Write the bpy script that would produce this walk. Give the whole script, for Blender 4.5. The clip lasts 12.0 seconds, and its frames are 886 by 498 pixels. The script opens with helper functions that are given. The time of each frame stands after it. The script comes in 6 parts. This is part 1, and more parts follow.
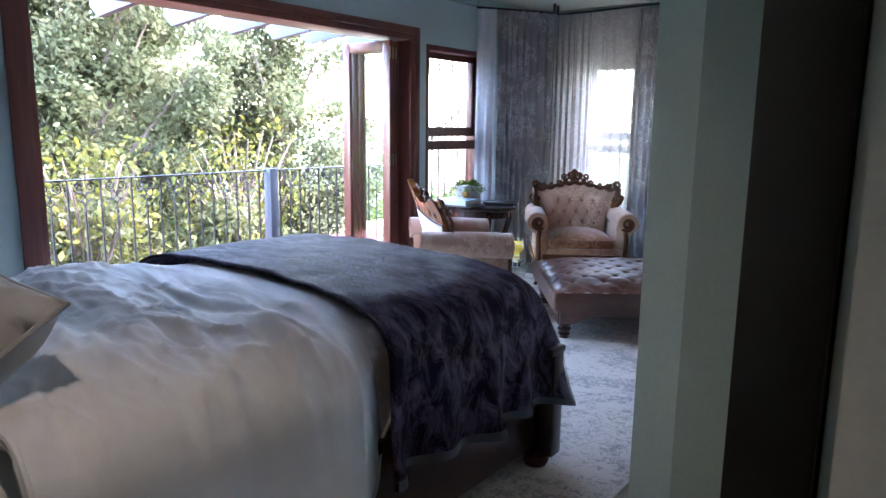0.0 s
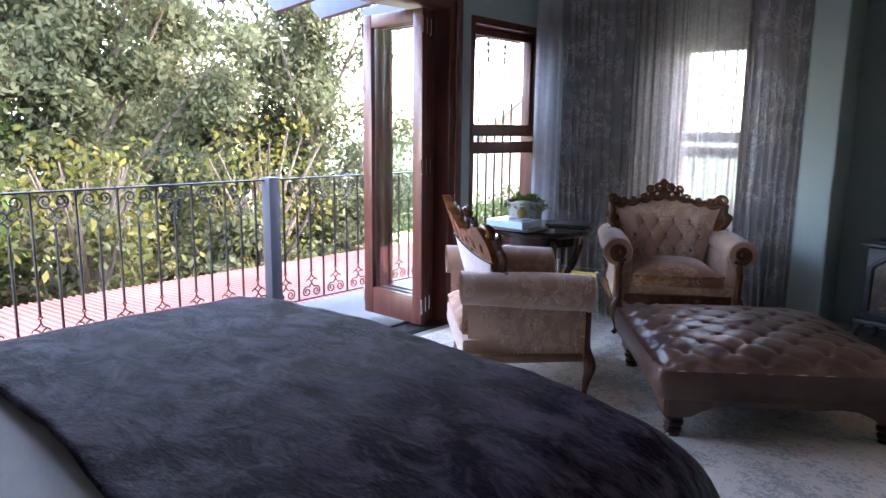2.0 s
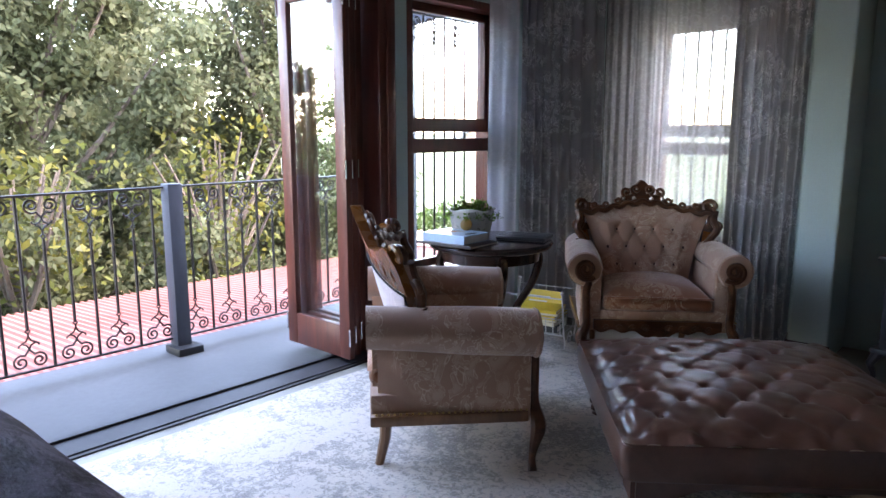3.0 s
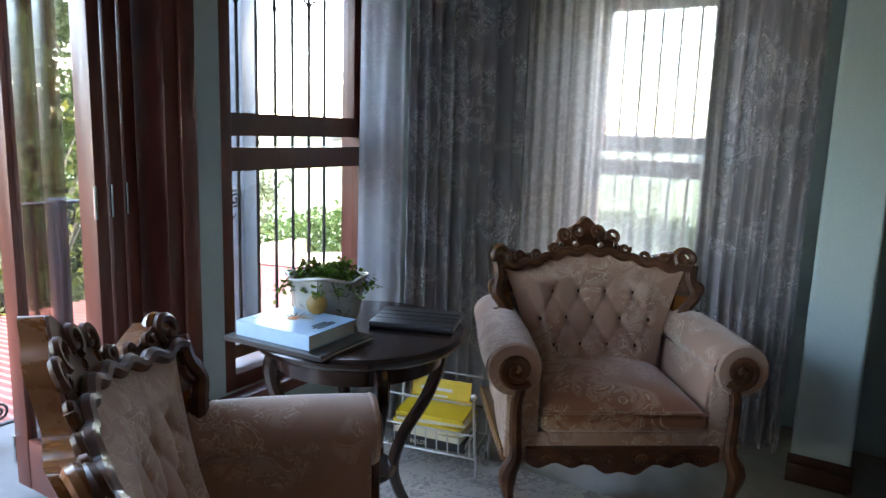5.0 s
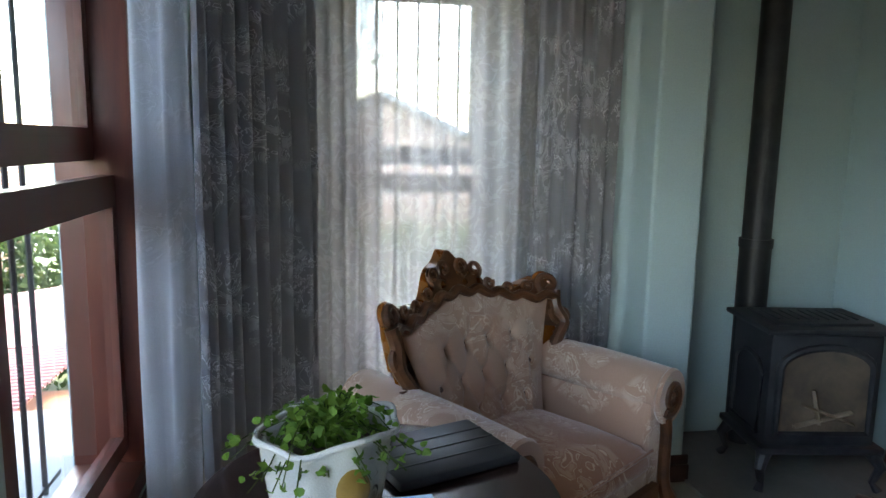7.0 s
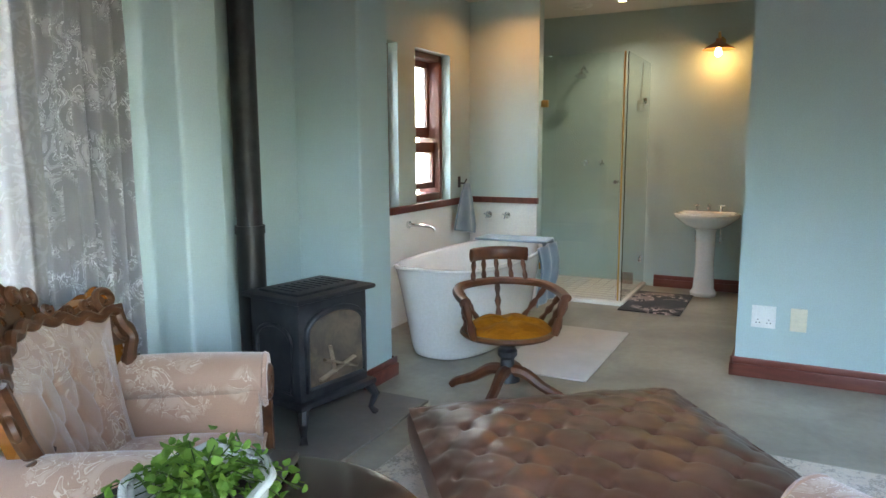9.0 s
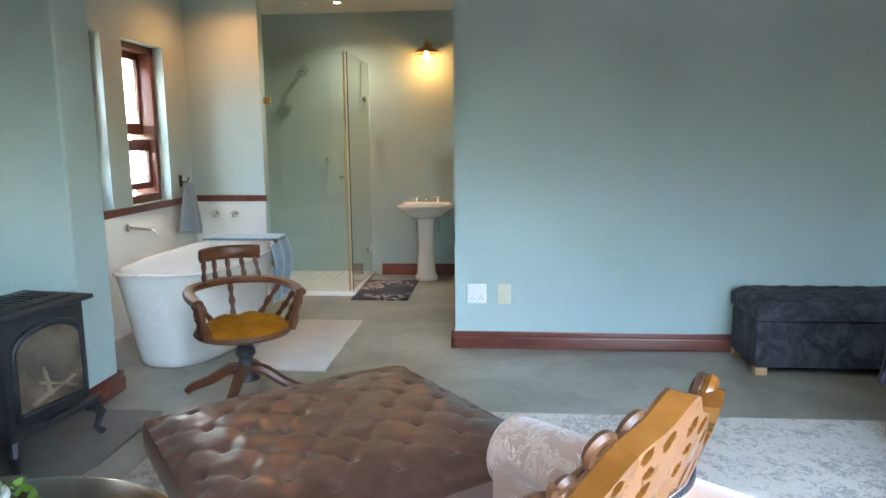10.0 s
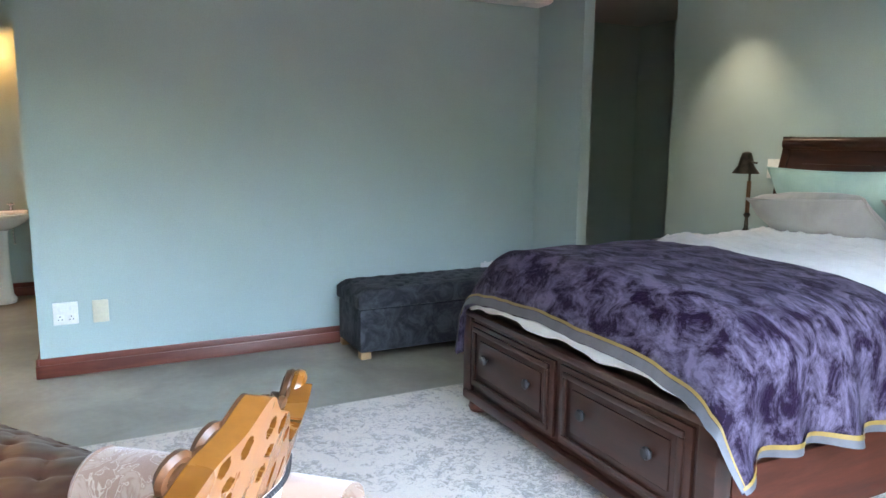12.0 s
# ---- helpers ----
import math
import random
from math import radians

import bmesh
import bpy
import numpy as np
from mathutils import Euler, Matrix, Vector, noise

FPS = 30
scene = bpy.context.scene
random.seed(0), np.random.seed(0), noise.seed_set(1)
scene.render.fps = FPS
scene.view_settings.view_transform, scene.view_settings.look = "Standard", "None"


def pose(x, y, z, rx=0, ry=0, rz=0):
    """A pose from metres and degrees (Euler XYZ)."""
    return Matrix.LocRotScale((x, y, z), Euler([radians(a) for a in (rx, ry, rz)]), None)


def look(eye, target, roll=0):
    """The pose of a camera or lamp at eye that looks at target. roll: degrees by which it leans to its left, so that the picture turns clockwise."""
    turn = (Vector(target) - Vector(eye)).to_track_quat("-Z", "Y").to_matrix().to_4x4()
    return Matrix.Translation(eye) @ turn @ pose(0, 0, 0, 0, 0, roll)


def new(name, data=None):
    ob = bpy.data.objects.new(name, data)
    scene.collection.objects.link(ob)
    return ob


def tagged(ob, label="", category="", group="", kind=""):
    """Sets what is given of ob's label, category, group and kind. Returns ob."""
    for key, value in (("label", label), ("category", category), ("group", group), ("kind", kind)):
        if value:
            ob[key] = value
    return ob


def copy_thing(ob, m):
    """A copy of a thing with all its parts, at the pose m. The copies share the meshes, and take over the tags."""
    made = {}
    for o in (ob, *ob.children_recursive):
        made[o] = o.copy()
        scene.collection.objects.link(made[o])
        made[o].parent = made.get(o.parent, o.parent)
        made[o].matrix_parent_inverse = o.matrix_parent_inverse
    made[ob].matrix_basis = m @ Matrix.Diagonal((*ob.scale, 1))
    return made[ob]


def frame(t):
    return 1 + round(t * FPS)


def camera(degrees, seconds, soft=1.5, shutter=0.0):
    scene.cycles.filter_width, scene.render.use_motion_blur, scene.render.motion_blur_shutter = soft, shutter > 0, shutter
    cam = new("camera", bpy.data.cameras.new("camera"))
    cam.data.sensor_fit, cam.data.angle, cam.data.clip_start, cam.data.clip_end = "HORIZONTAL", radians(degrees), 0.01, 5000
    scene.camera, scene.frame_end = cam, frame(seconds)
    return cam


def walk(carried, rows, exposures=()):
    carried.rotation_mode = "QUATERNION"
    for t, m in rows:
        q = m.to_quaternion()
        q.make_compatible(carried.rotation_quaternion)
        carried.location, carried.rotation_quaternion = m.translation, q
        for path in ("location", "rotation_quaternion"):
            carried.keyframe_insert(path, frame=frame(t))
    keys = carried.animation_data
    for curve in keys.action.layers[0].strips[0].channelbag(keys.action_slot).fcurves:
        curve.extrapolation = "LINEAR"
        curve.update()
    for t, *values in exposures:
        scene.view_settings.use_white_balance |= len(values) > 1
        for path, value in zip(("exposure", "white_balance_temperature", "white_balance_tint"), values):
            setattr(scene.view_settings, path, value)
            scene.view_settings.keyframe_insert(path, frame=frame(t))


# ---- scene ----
cam = camera(65.5, 12.0)
METRES, EYE, TILT, LEAN, TURN = 6.4, 1.39, 0.0, 0.0, 38.0
ROWS = [
    (0.0, 0.0, 0.0, 0.0, 0.12, -10.08, -0.7),
    (0.5, -0.0025, 0.0548, -0.0039, 3.55, -10.2, -0.55),
    (1.0, -0.0039, 0.1146, -0.0068, 4.44, -10.19, -0.66),
    (1.5, -0.0048, 0.1721, -0.0082, 4.18, -9.97, -0.81),
    (2.0, -0.0029, 0.2312, -0.0077, 3.97, -9.8, -0.61),
    (2.5, 0.0175, 0.2944, -0.0106, 3.71, -9.75, -0.26),
    (3.0, 0.0435, 0.3586, -0.0134, 3.44, -9.7, -0.02),
    (3.6, 0.0928, 0.4235, -0.0125, 2.1, -9.7, -0.5),
    (4.2, 0.0673, 0.5125, -0.0095, -1.0, -9.8, -1.2),
    (5.0, 0.05, 0.6014, -0.0068, -6.42, -9.8, -1.86),
    (5.5, 0.0161, 0.653, -0.0048, -15.18, -9.18, -2.04),
    (6.0, -0.019, 0.7025, -0.005, -25.81, -8.85, -1.6),
    (6.5, -0.0458, 0.7586, -0.0044, -36.42, -8.73, -1.4),
    (7.4, -0.0925, 0.8258, -0.006, -58.5, -8.5, -0.8),
    (8.5, -0.0988, 0.9004, -0.0093, -87.51, -8.29, -0.1),
    (9.0, -0.1121, 0.9084, -0.0073, -101.15, -8.4, 0.26),
    (9.5, -0.1241, 0.9139, -0.0061, -113.55, -8.63, 0.46),
    (10.0, -0.1294, 0.915, -0.0054, -123.45, -8.94, 0.51),
    (10.5, -0.1328, 0.9137, -0.0049, -132.0, -9.11, 0.25),
    (11.0, -0.1337, 0.9107, -0.0051, -139.78, -9.14, -0.01),
    (11.5, -0.1342, 0.9074, -0.0052, -147.12, -9.01, -0.29),
    (12.0, -0.1358, 0.9047, -0.0052, -154.47, -8.84, -0.49),
]
EXPOSURES = [(0.0, 6.4, 7000, 20), (1.5, 5.8, 7500, 24), (3.0, 5.4, 7900, 22), (5.0, 5.55, 8100, 13), (6.5, 5.35, 8200, 11), (8.5, 6.25, 8600, 11), (9.5, 6.7, 8300, 8), (12.0, 6.9, 8800, 13)]
SKY, SUN = 0.15, 0.5

walk(cam, [(t, pose(0, 0, EYE, TILT, LEAN, TURN) @ pose(METRES * x, METRES * y, METRES * z, 90 + pitch, roll, yaw)) for t, x, y, z, yaw, pitch, roll in ROWS],
     exposures=EXPOSURES)

# ---- light: a bright hazy sky, a soft sun behind cloud, the lamps of the place ----
world = bpy.data.worlds.new("sky")
scene.world = world
world.use_nodes = True
wn = world.node_tree
sky = wn.nodes.new("ShaderNodeTexSky")
sky.sky_type = "NISHITA"
sky.sun_disc = False
sky.sun_elevation, sky.sun_rotation = radians(52), radians(63)
sky.air_density, sky.dust_density, sky.ozone_density = 1.0, 1.0, 1.5
wn.links.new(sky.outputs[0], wn.nodes["Background"].inputs[0])
wn.nodes["Background"].inputs[1].default_value = SKY
sun_data = bpy.data.lights.new("sun", "SUN")
sun_data.energy, sun_data.angle, sun_data.color = SUN, radians(12), (1.0, 0.95, 0.87)
sun = new("sun", sun_data)
sun.matrix_world = look((20, 10, 29), (0, 0, 0))


def lamp(name, x, y, z, watts, colour, radius=0.03, spot=0.0):
    data = bpy.data.lights.new(name, "SPOT" if spot else "POINT")
    data.energy, data.color, data.shadow_soft_size = watts, colour, radius
    if spot:
        data.spot_size, data.spot_blend = radians(spot), 0.8
    ob = new(name, data)
    ob.matrix_world = look((x, y, z), (x, y + 0.001, 0)) if spot else pose(x, y, z)
    return ob


lamp("wall_lamp_light", 2.469, 4.791, 2.09, 0.06, (1.0, 0.52, 0.18), 0.04)
lamp("downlight_bath", 1.15, 6.25, 2.55, 0.26, (1.0, 0.43, 0.14), 0.03, 165)
lamp("downlight_shower", 2.12, 5.56, 2.55, 0.28, (1.0, 0.97, 0.90), 0.03, 140)
lamp("downlight_bed", -0.75, 0.25, 2.55, 0.5, (1.0, 0.90, 0.78), 0.03, 80)


# ---- materials ----
def links(m):
    m.use_nodes = True
    nt = m.node_tree
    return nt, nt.nodes["Principled BSDF"]


def mixed(nt, fac, a, b):
    n = nt.nodes.new("ShaderNodeMix")
    n.data_type = "RGBA"
    for sock, v in ((n.inputs[0], fac), (n.inputs[6], a), (n.inputs[7], b)):
        if hasattr(v, "is_linked"):
            nt.links.new(v, sock)
        elif isinstance(v, tuple):
            sock.default_value = (*v, 1)
        else:
            sock.default_value = v
    return n.outputs[2]


def ramp(nt, src, lo, hi):
    n = nt.nodes.new("ShaderNodeMapRange")
    nt.links.new(src, n.inputs[0])
    n.inputs[1].default_value, n.inputs[2].default_value = lo, hi
    return n.outputs[0]


def noise_of(nt, scale, detail=4, rough=0.6, stretch=(1, 1, 1), distort=0.0, coords="Object"):
    tc = nt.nodes.new("ShaderNodeTexCoord")
    mp = nt.nodes.new("ShaderNodeMapping")
    mp.inputs["Scale"].default_value = stretch
    nt.links.new(tc.outputs[coords], mp.inputs[0])
    n = nt.nodes.new("ShaderNodeTexNoise")
    n.inputs["Scale"].default_value, n.inputs["Detail"].default_value = scale, detail
    n.inputs["Roughness"].default_value, n.inputs["Distortion"].default_value = rough, distort
    nt.links.new(mp.outputs[0], n.inputs[0])
    return n.outputs[0]


def bump_of(nt, bs, height, strength, dist=0.01):
    b = nt.nodes.new("ShaderNodeBump")
    b.inputs["Strength"].default_value, b.inputs["Distance"].default_value = strength, dist
    nt.links.new(height, b.inputs["Height"])
    nt.links.new(b.outputs[0], bs.inputs["Normal"])


def surface(name, c1, c2, rough=0.6, scale=3.0, fine=60.0, bump=0.15, metal=0.0, spec=0.5, stretch=(1, 1, 1), sheen=0.0, coat=0.0, vary=0.0, dist=0.003, lo=0.35, hi=0.65, rvar=0.1):
    m = bpy.data.materials.new(name)
    nt, bs = links(m)
    big = noise_of(nt, scale, 5, 0.6, stretch, 0.4)
    small = noise_of(nt, fine, 4, 0.65, stretch)
    col = mixed(nt, ramp(nt, big, lo, hi), c1, c2)
    col = mixed(nt, ramp(nt, small, 0.3, 0.75), col, mixed(nt, 0.22, col, tuple(v * 0.45 for v in c1)))
    if vary:
        oi = nt.nodes.new("ShaderNodeObjectInfo")
        col = mixed(nt, ramp(nt, oi.outputs["Random"], 0, 1 / vary), col, c2)
    nt.links.new(col, bs.inputs["Base Color"])
    rr = nt.nodes.new("ShaderNodeMapRange")
    nt.links.new(big, rr.inputs[0])
    rr.inputs[3].default_value, rr.inputs[4].default_value = rough - rvar, rough + rvar
    nt.links.new(rr.outputs[0], bs.inputs["Roughness"])
    bs.inputs["Metallic"].default_value = metal
    bs.inputs["Specular IOR Level"].default_value = spec
    bs.inputs["Sheen Weight"].default_value = sheen
    bs.inputs["Sheen Roughness"].default_value = 0.4
    bs.inputs["Coat Weight"].default_value = coat
    bs.inputs["Coat Roughness"].default_value = 0.12
    if bump:
        bump_of(nt, bs, small, bump, dist)
    return m


def glass(name, colour=(0.97, 1, 0.99), rough=0.0):
    m = bpy.data.materials.new(name)
    nt, bs = links(m)
    bs.inputs["Base Color"].default_value = (*colour, 1)
    bs.inputs["Roughness"].default_value = rough
    bs.inputs["Transmission Weight"].default_value = 1.0
    bs.inputs["IOR"].default_value = 1.45
    return m


def glow(name, colour, strength):
    m = bpy.data.materials.new(name)
    nt, bs = links(m)
    bs.inputs["Base Color"].default_value = (*colour, 1)
    bs.inputs["Emission Color"].default_value = (*colour, 1)
    bs.inputs["Emission Strength"].default_value = strength
    return m


M_WALL = surface("teal_plaster", (0.355, 0.465, 0.465), (0.385, 0.495, 0.495), 0.62, 1.2, 140, 0.12, spec=0.35)
M_CEIL = surface("white_ceiling", (0.66, 0.65, 0.62), (0.71, 0.70, 0.67), 0.85, 1.0, 120, 0.05)
M_FLOOR = surface("screed_floor", (0.185, 0.175, 0.14), (0.37, 0.35, 0.295), 0.40, 1.7, 22, 0.06, spec=0.5, coat=0.15, lo=0.32, hi=0.66)
M_MAHOG = surface("mahogany", (0.075, 0.016, 0.009), (0.13, 0.030, 0.016), 0.42, 3, 40, 0.05, stretch=(6, 6, 0.7), coat=0.12)
M_SKIRT = surface("red_skirting_wood", (0.115, 0.026, 0.018), (0.19, 0.05, 0.034), 0.34, 3, 40, 0.05, stretch=(6, 0.7, 6), coat=0.35)
M_DARKW = surface("dark_bed_wood", (0.022, 0.008, 0.006), (0.048, 0.015, 0.009), 0.34, 3, 40, 0.05, stretch=(0.7, 6, 6), coat=0.18, spec=0.35)
M_TABLE = surface("near_black_polished_wood", (0.011, 0.005, 0.004), (0.024, 0.010, 0.007), 0.2, 3, 40, 0.03, stretch=(0.7, 6, 6), coat=0.3)
M_RAIL_LIT = surface("bed_wood_door_lit", (0.045, 0.012, 0.007), (0.080, 0.020, 0.011), 0.5, 3, 40, 0.05, stretch=(6, 0.7, 6), spec=0.15)
M_DECK = surface("grey_balcony_screed", (0.060, 0.062, 0.062), (0.088, 0.090, 0.090), 0.6, 1.3, 30, 0.08, spec=0.3)
M_IRON = surface("black_wrought_iron", (0.008, 0.008, 0.009), (0.016, 0.016, 0.018), 0.48, 12, 90, 0.2, metal=0.2)
M_TIMBER = surface("blue_grey_painted_timber", (0.030, 0.038, 0.055), (0.050, 0.060, 0.080), 0.6, 5, 60, 0.2, stretch=(1, 1, 0.3))
M_GLASS = glass("clear_glass")
M_SHOWER = glass("greenish_glass", (0.89, 0.97, 0.955))
M_CHROME = surface("chrome", (0.75, 0.75, 0.76), (0.82, 0.82, 0.83), 0.12, 4, 60, 0.0, metal=1.0, rvar=0.05)
M_BRASS = surface("aged_brass", (0.42, 0.29, 0.12), (0.55, 0.38, 0.16), 0.35, 6, 60, 0.1, metal=1.0)
M_PORC = surface("white_porcelain", (0.74, 0.73, 0.71), (0.78, 0.77, 0.75), 0.14, 2, 60, 0.0, coat=0.5, rvar=0.04)
M_TILE = surface("white_tile", (0.74, 0.74, 0.72), (0.78, 0.78, 0.76), 0.2, 2, 60, 0.0, rvar=0.05)
M_PLAST = surface("white_plastic", (0.72, 0.72, 0.70), (0.76, 0.76, 0.74), 0.4, 2, 60, 0.0)
M_IVORY = surface("ivory_plastic", (0.62, 0.58, 0.45), (0.66, 0.62, 0.49), 0.4, 2, 60, 0.0)
M_BLACK = surface("black_plastic", (0.012, 0.012, 0.013), (0.02, 0.02, 0.021), 0.45, 6, 80, 0.05)
M_CAST = surface("cast_iron", (0.020, 0.021, 0.024), (0.040, 0.042, 0.047), 0.5, 10, 120, 0.25, metal=0.3)
M_ROOF = surface("red_roof_sheet", (0.18, 0.060, 0.050), (0.24, 0.095, 0.08), 0.5, 1.0, 30, 0.1)
M_BARK = surface("bark", (0.035, 0.027, 0.021), (0.075, 0.058, 0.046), 0.9, 6, 40, 0.6, stretch=(2, 2, 0.4), dist=0.03)


# ---- mesh tools ----
def box(bm, x0, x1, y0, y1, z0, z1, bev=0.0, seg=2):
    vs = bmesh.ops.create_cube(bm, size=1.0)["verts"]
    for v in vs:
        v.co = Vector((x0 + (v.co.x + 0.5) * (x1 - x0), y0 + (v.co.y + 0.5) * (y1 - y0), z0 + (v.co.z + 0.5) * (z1 - z0)))
    if bev:
        es = list({e for v in vs for e in v.link_edges})
        bmesh.ops.bevel(bm, geom=es, offset=bev, segments=seg, affect="EDGES", profile=0.5)
    return bm


def ringed(bm, rings, closed_u=False, cap=True):
    """Skin a row of rings of equal length."""
    made = [[bm.verts.new(p) for p in r] for r in rings]
    n = len(made[0])
    pairs = list(zip(made, made[1:])) + ([(made[-1], made[0])] if closed_u else [])
    for a, b in pairs:
        for i in range(n):
            j = (i + 1) % n
            bm.faces.new((a[i], a[j], b[j], b[i]))
    if cap and not closed_u:
        bm.faces.new(made[0][::-1])
        bm.faces.new(made[-1])
    return bm


def tube(bm, pts, r, n=8, closed=False, flat=1.0):
    pts = [Vector(p) for p in pts]
    k = len(pts)
    rs = r if isinstance(r, (list, tuple)) else [r] * k
    rings, up = [], None
    for i, p in enumerate(pts):
        a = pts[i - 1] if (i or closed) else pts[0]
        b = pts[(i + 1) % k] if (i < k - 1 or closed) else pts[-1]
        d = (b - a).normalized()
        if up is None:
            up = Vector((0, 0, 1)) if abs(d.z) < 0.9 else Vector((1, 0, 0))
        side = d.cross(up).normalized()
        up = side.cross(d).normalized()
        rings.append([p + rs[i] * (math.cos(t) * side + flat * math.sin(t) * up) for t in (2 * math.pi * q / n for q in range(n))])
    return ringed(bm, rings, closed_u=closed)


def lathe(bm, prof, n=24, x=0.0, y=0.0, sy=1.0):
    rings = [[(x + r * math.cos(t), y + sy * r * math.sin(t), z) for t in (2 * math.pi * q / n for q in range(n))] for r, z in prof]
    return ringed(bm, rings)


def sheet(bm, fn, nu, nv, wrap=False):
    """A grid fn(u, v), u and v in 0..1."""
    g = [[bm.verts.new(fn(i / nu, j / nv)) for j in range(nv + (0 if wrap else 1))] for i in range(nu + 1)]
    w = len(g[0])
    for i in range(nu):
        for j in range(nv):
            bm.faces.new((g[i][j], g[i + 1][j], g[i + 1][(j + 1) % w], g[i][(j + 1) % w]))
    return bm


def slab(bm, poly, place, th):
    """A flat outline poly of (u, v), set by place(u, v, w), w from 0 to th."""
    a = [bm.verts.new(place(u, v, 0)) for u, v in poly]
    b = [bm.verts.new(place(u, v, th)) for u, v in poly]
    bm.faces.new(a[::-1])
    bm.faces.new(b)
    for i in range(len(a)):
        j = (i + 1) % len(a)
        bm.faces.new((a[i], a[j], b[j], b[i]))
    return bm


def spiral(cx, cy, r0, r1, a0, turns, n=18):
    """Points (u, v) of a scroll that winds in from r0 to r1."""
    return [(cx + (r0 + (r1 - r0) * i / n) * math.cos(a0 + turns * 2 * math.pi * i / n), cy + (r0 + (r1 - r0) * i / n) * math.sin(a0 + turns * 2 * math.pi * i / n)) for i in range(n + 1)]


def finish(bm, name, mat, smooth=True, angle=38):
    bmesh.ops.recalc_face_normals(bm, faces=bm.faces)
    me = bpy.data.meshes.new(name)
    bm.to_mesh(me)
    bm.free()
    me.materials.append(mat)
    if smooth:
        me.shade_smooth()
        me.set_sharp_from_angle(angle=radians(angle))
    return me


def part(name, bm, mat, parent=None, label="", smooth=True, angle=38):
    ob = new(name, finish(bm, name, mat, smooth, angle))
    ob.parent = parent
    if label:
        tagged(ob, label)
    return ob


def thing(name, label, category, m=None, group="", kind=""):
    ob = new(name)
    ob.empty_display_size = 0.1
    ob.matrix_basis = m or Matrix()
    return tagged(ob, label, category, group, kind)


def single(name, bm, mat, label, category, m=None, group="", kind="", smooth=True, angle=38):
    ob = part(name, bm, mat, None, "", smooth, angle)
    ob.matrix_basis = m or Matrix()
    return tagged(ob, label, category, group, kind)


def B():
    return bmesh.new()


# ---- the setting ----
XW, YN, XE, YS, H = -4.02, 6.77, 0.158, -0.10, 2.60


def boxes(*rows):
    bm = B()
    for r in rows:
        box(bm, *r)
    return bm


def setting(name, bm, mat, label, category, smooth=False):
    return single(name, bm, mat, label, category, kind="structure", smooth=smooth)


D0, D1, DT = 1.48, 4.735, 2.215
W0, W1, WB, WT = 4.87, 5.80, 0.37, 2.11
setting("wall_west", boxes((-4.24, XW, -0.30, D0, 0, H), (-4.24, XW, D0, D1, DT, H), (-4.24, XW, D1, W0, 0, H), (-4.24, XW, W0, W1, 0, WB), (-4.24, XW, W0, W1, WT, H), (-4.24, XW, W1, 7.07, 0, H)),
        M_WALL, "teal plastered wall with the balcony opening and a sash window", "wall")
N0, N1, NB, NT = -3.44, -2.74, 0.43, 2.09
setting("wall_north", boxes((XW, N0, YN, 7.07, 0, H), (N0, N1, YN, 7.07, 0, NB), (N0, N1, YN, 7.07, NT, H), (N1, -0.07, YN, 7.07, 0, H),
        (-0.07, 0.32, YN, 7.07, 0, 0.88), (-0.07, 0.32, YN, 7.07, 2.10, H), (0.32, 0.585, YN, 7.07, 0, H), (0.585, 1.19, YN, 7.07, 0, 0.88), (0.585, 1.19, YN, 7.07, 2.10, H), (1.19, 2.85, YN, 7.07, 0, H)),
        M_WALL, "teal plastered wall behind curtains, stove and bath", "wall")
bm = B()
box(bm, -2.25, -2.04, 6.20, YN, 0, H, 0.014, 3)
setting("pier_stove_left", bm, M_WALL, "teal plastered pier beside the stove recess", "wall")
bm = B()
box(bm, -1.05, -0.75, 6.20, YN, 0, H, 0.014, 3)
setting("pier_stove_right", bm, M_WALL, "teal plastered pier between stove and bath", "wall")
setting("wall_recess", boxes((-2.04, -1.05, 6.62, YN, 0, H)), M_WALL, "teal plastered back of the stove recess", "wall")
setting("wall_east", boxes((XE, 0.358, 1.05, 4.385, 0, H)), M_WALL, "plain teal plastered wall with sockets", "wall")
setting("wall_return", slab(B(), [(-0.38, 1.05), (-0.38, 0.965), (-0.295, 0.90), (1.70, 0.90), (1.70, 1.05)], lambda u, v, w: (u, v, w), H), M_WALL, "teal plastered wall end beside the passage", "wall")
setting("wall_south", boxes((-4.24, -0.05, -0.30, YS, 0, H)), M_WALL, "teal plastered wall behind the bed head", "wall")
for nm, r in (("wall_passage_west", (-0.25, -0.05, -1.5, -0.30, 0, H)), ("wall_passage_south", (-0.05, 1.9, -1.5, -1.3, 0, H)), ("wall_passage_east", (1.70, 1.90, -1.3, 1.05, 0, H))):
    setting(nm, boxes(r), M_WALL, "teal plastered wall of the dark passage", "wall")
setting("wall_bath_side", boxes((1.584, 1.70, 6.122, YN, 0, H)), M_WALL, "teal plastered wall between bath and shower", "wall")
setting("wall_bath_east", boxes((2.654, 2.85, 3.42, YN, 0, H)), M_WALL, "teal plastered wall behind shower and basin", "wall")
setting("wall_bath_south", boxes((0.358, 2.85, 3.22, 3.42, 0, H)), M_WALL, "teal plastered wall closing the bathroom", "wall")
setting("floor", boxes((-4.24, 2.85, -1.5, 7.07, -0.12, 0)), M_FLOOR, "grey polished screed floor with mottled stains", "floor")
setting("ceiling", boxes((-4.24, 2.85, -1.5, 7.07, H, H + 0.1)), M_CEIL, "plain white plastered ceiling", "ceiling")
setting("balcony_floor", boxes((-5.30, -4.24, -1.6, 7.4, -0.20, -0.025)), M_DECK, "smooth grey screed balcony floor", "balcony")


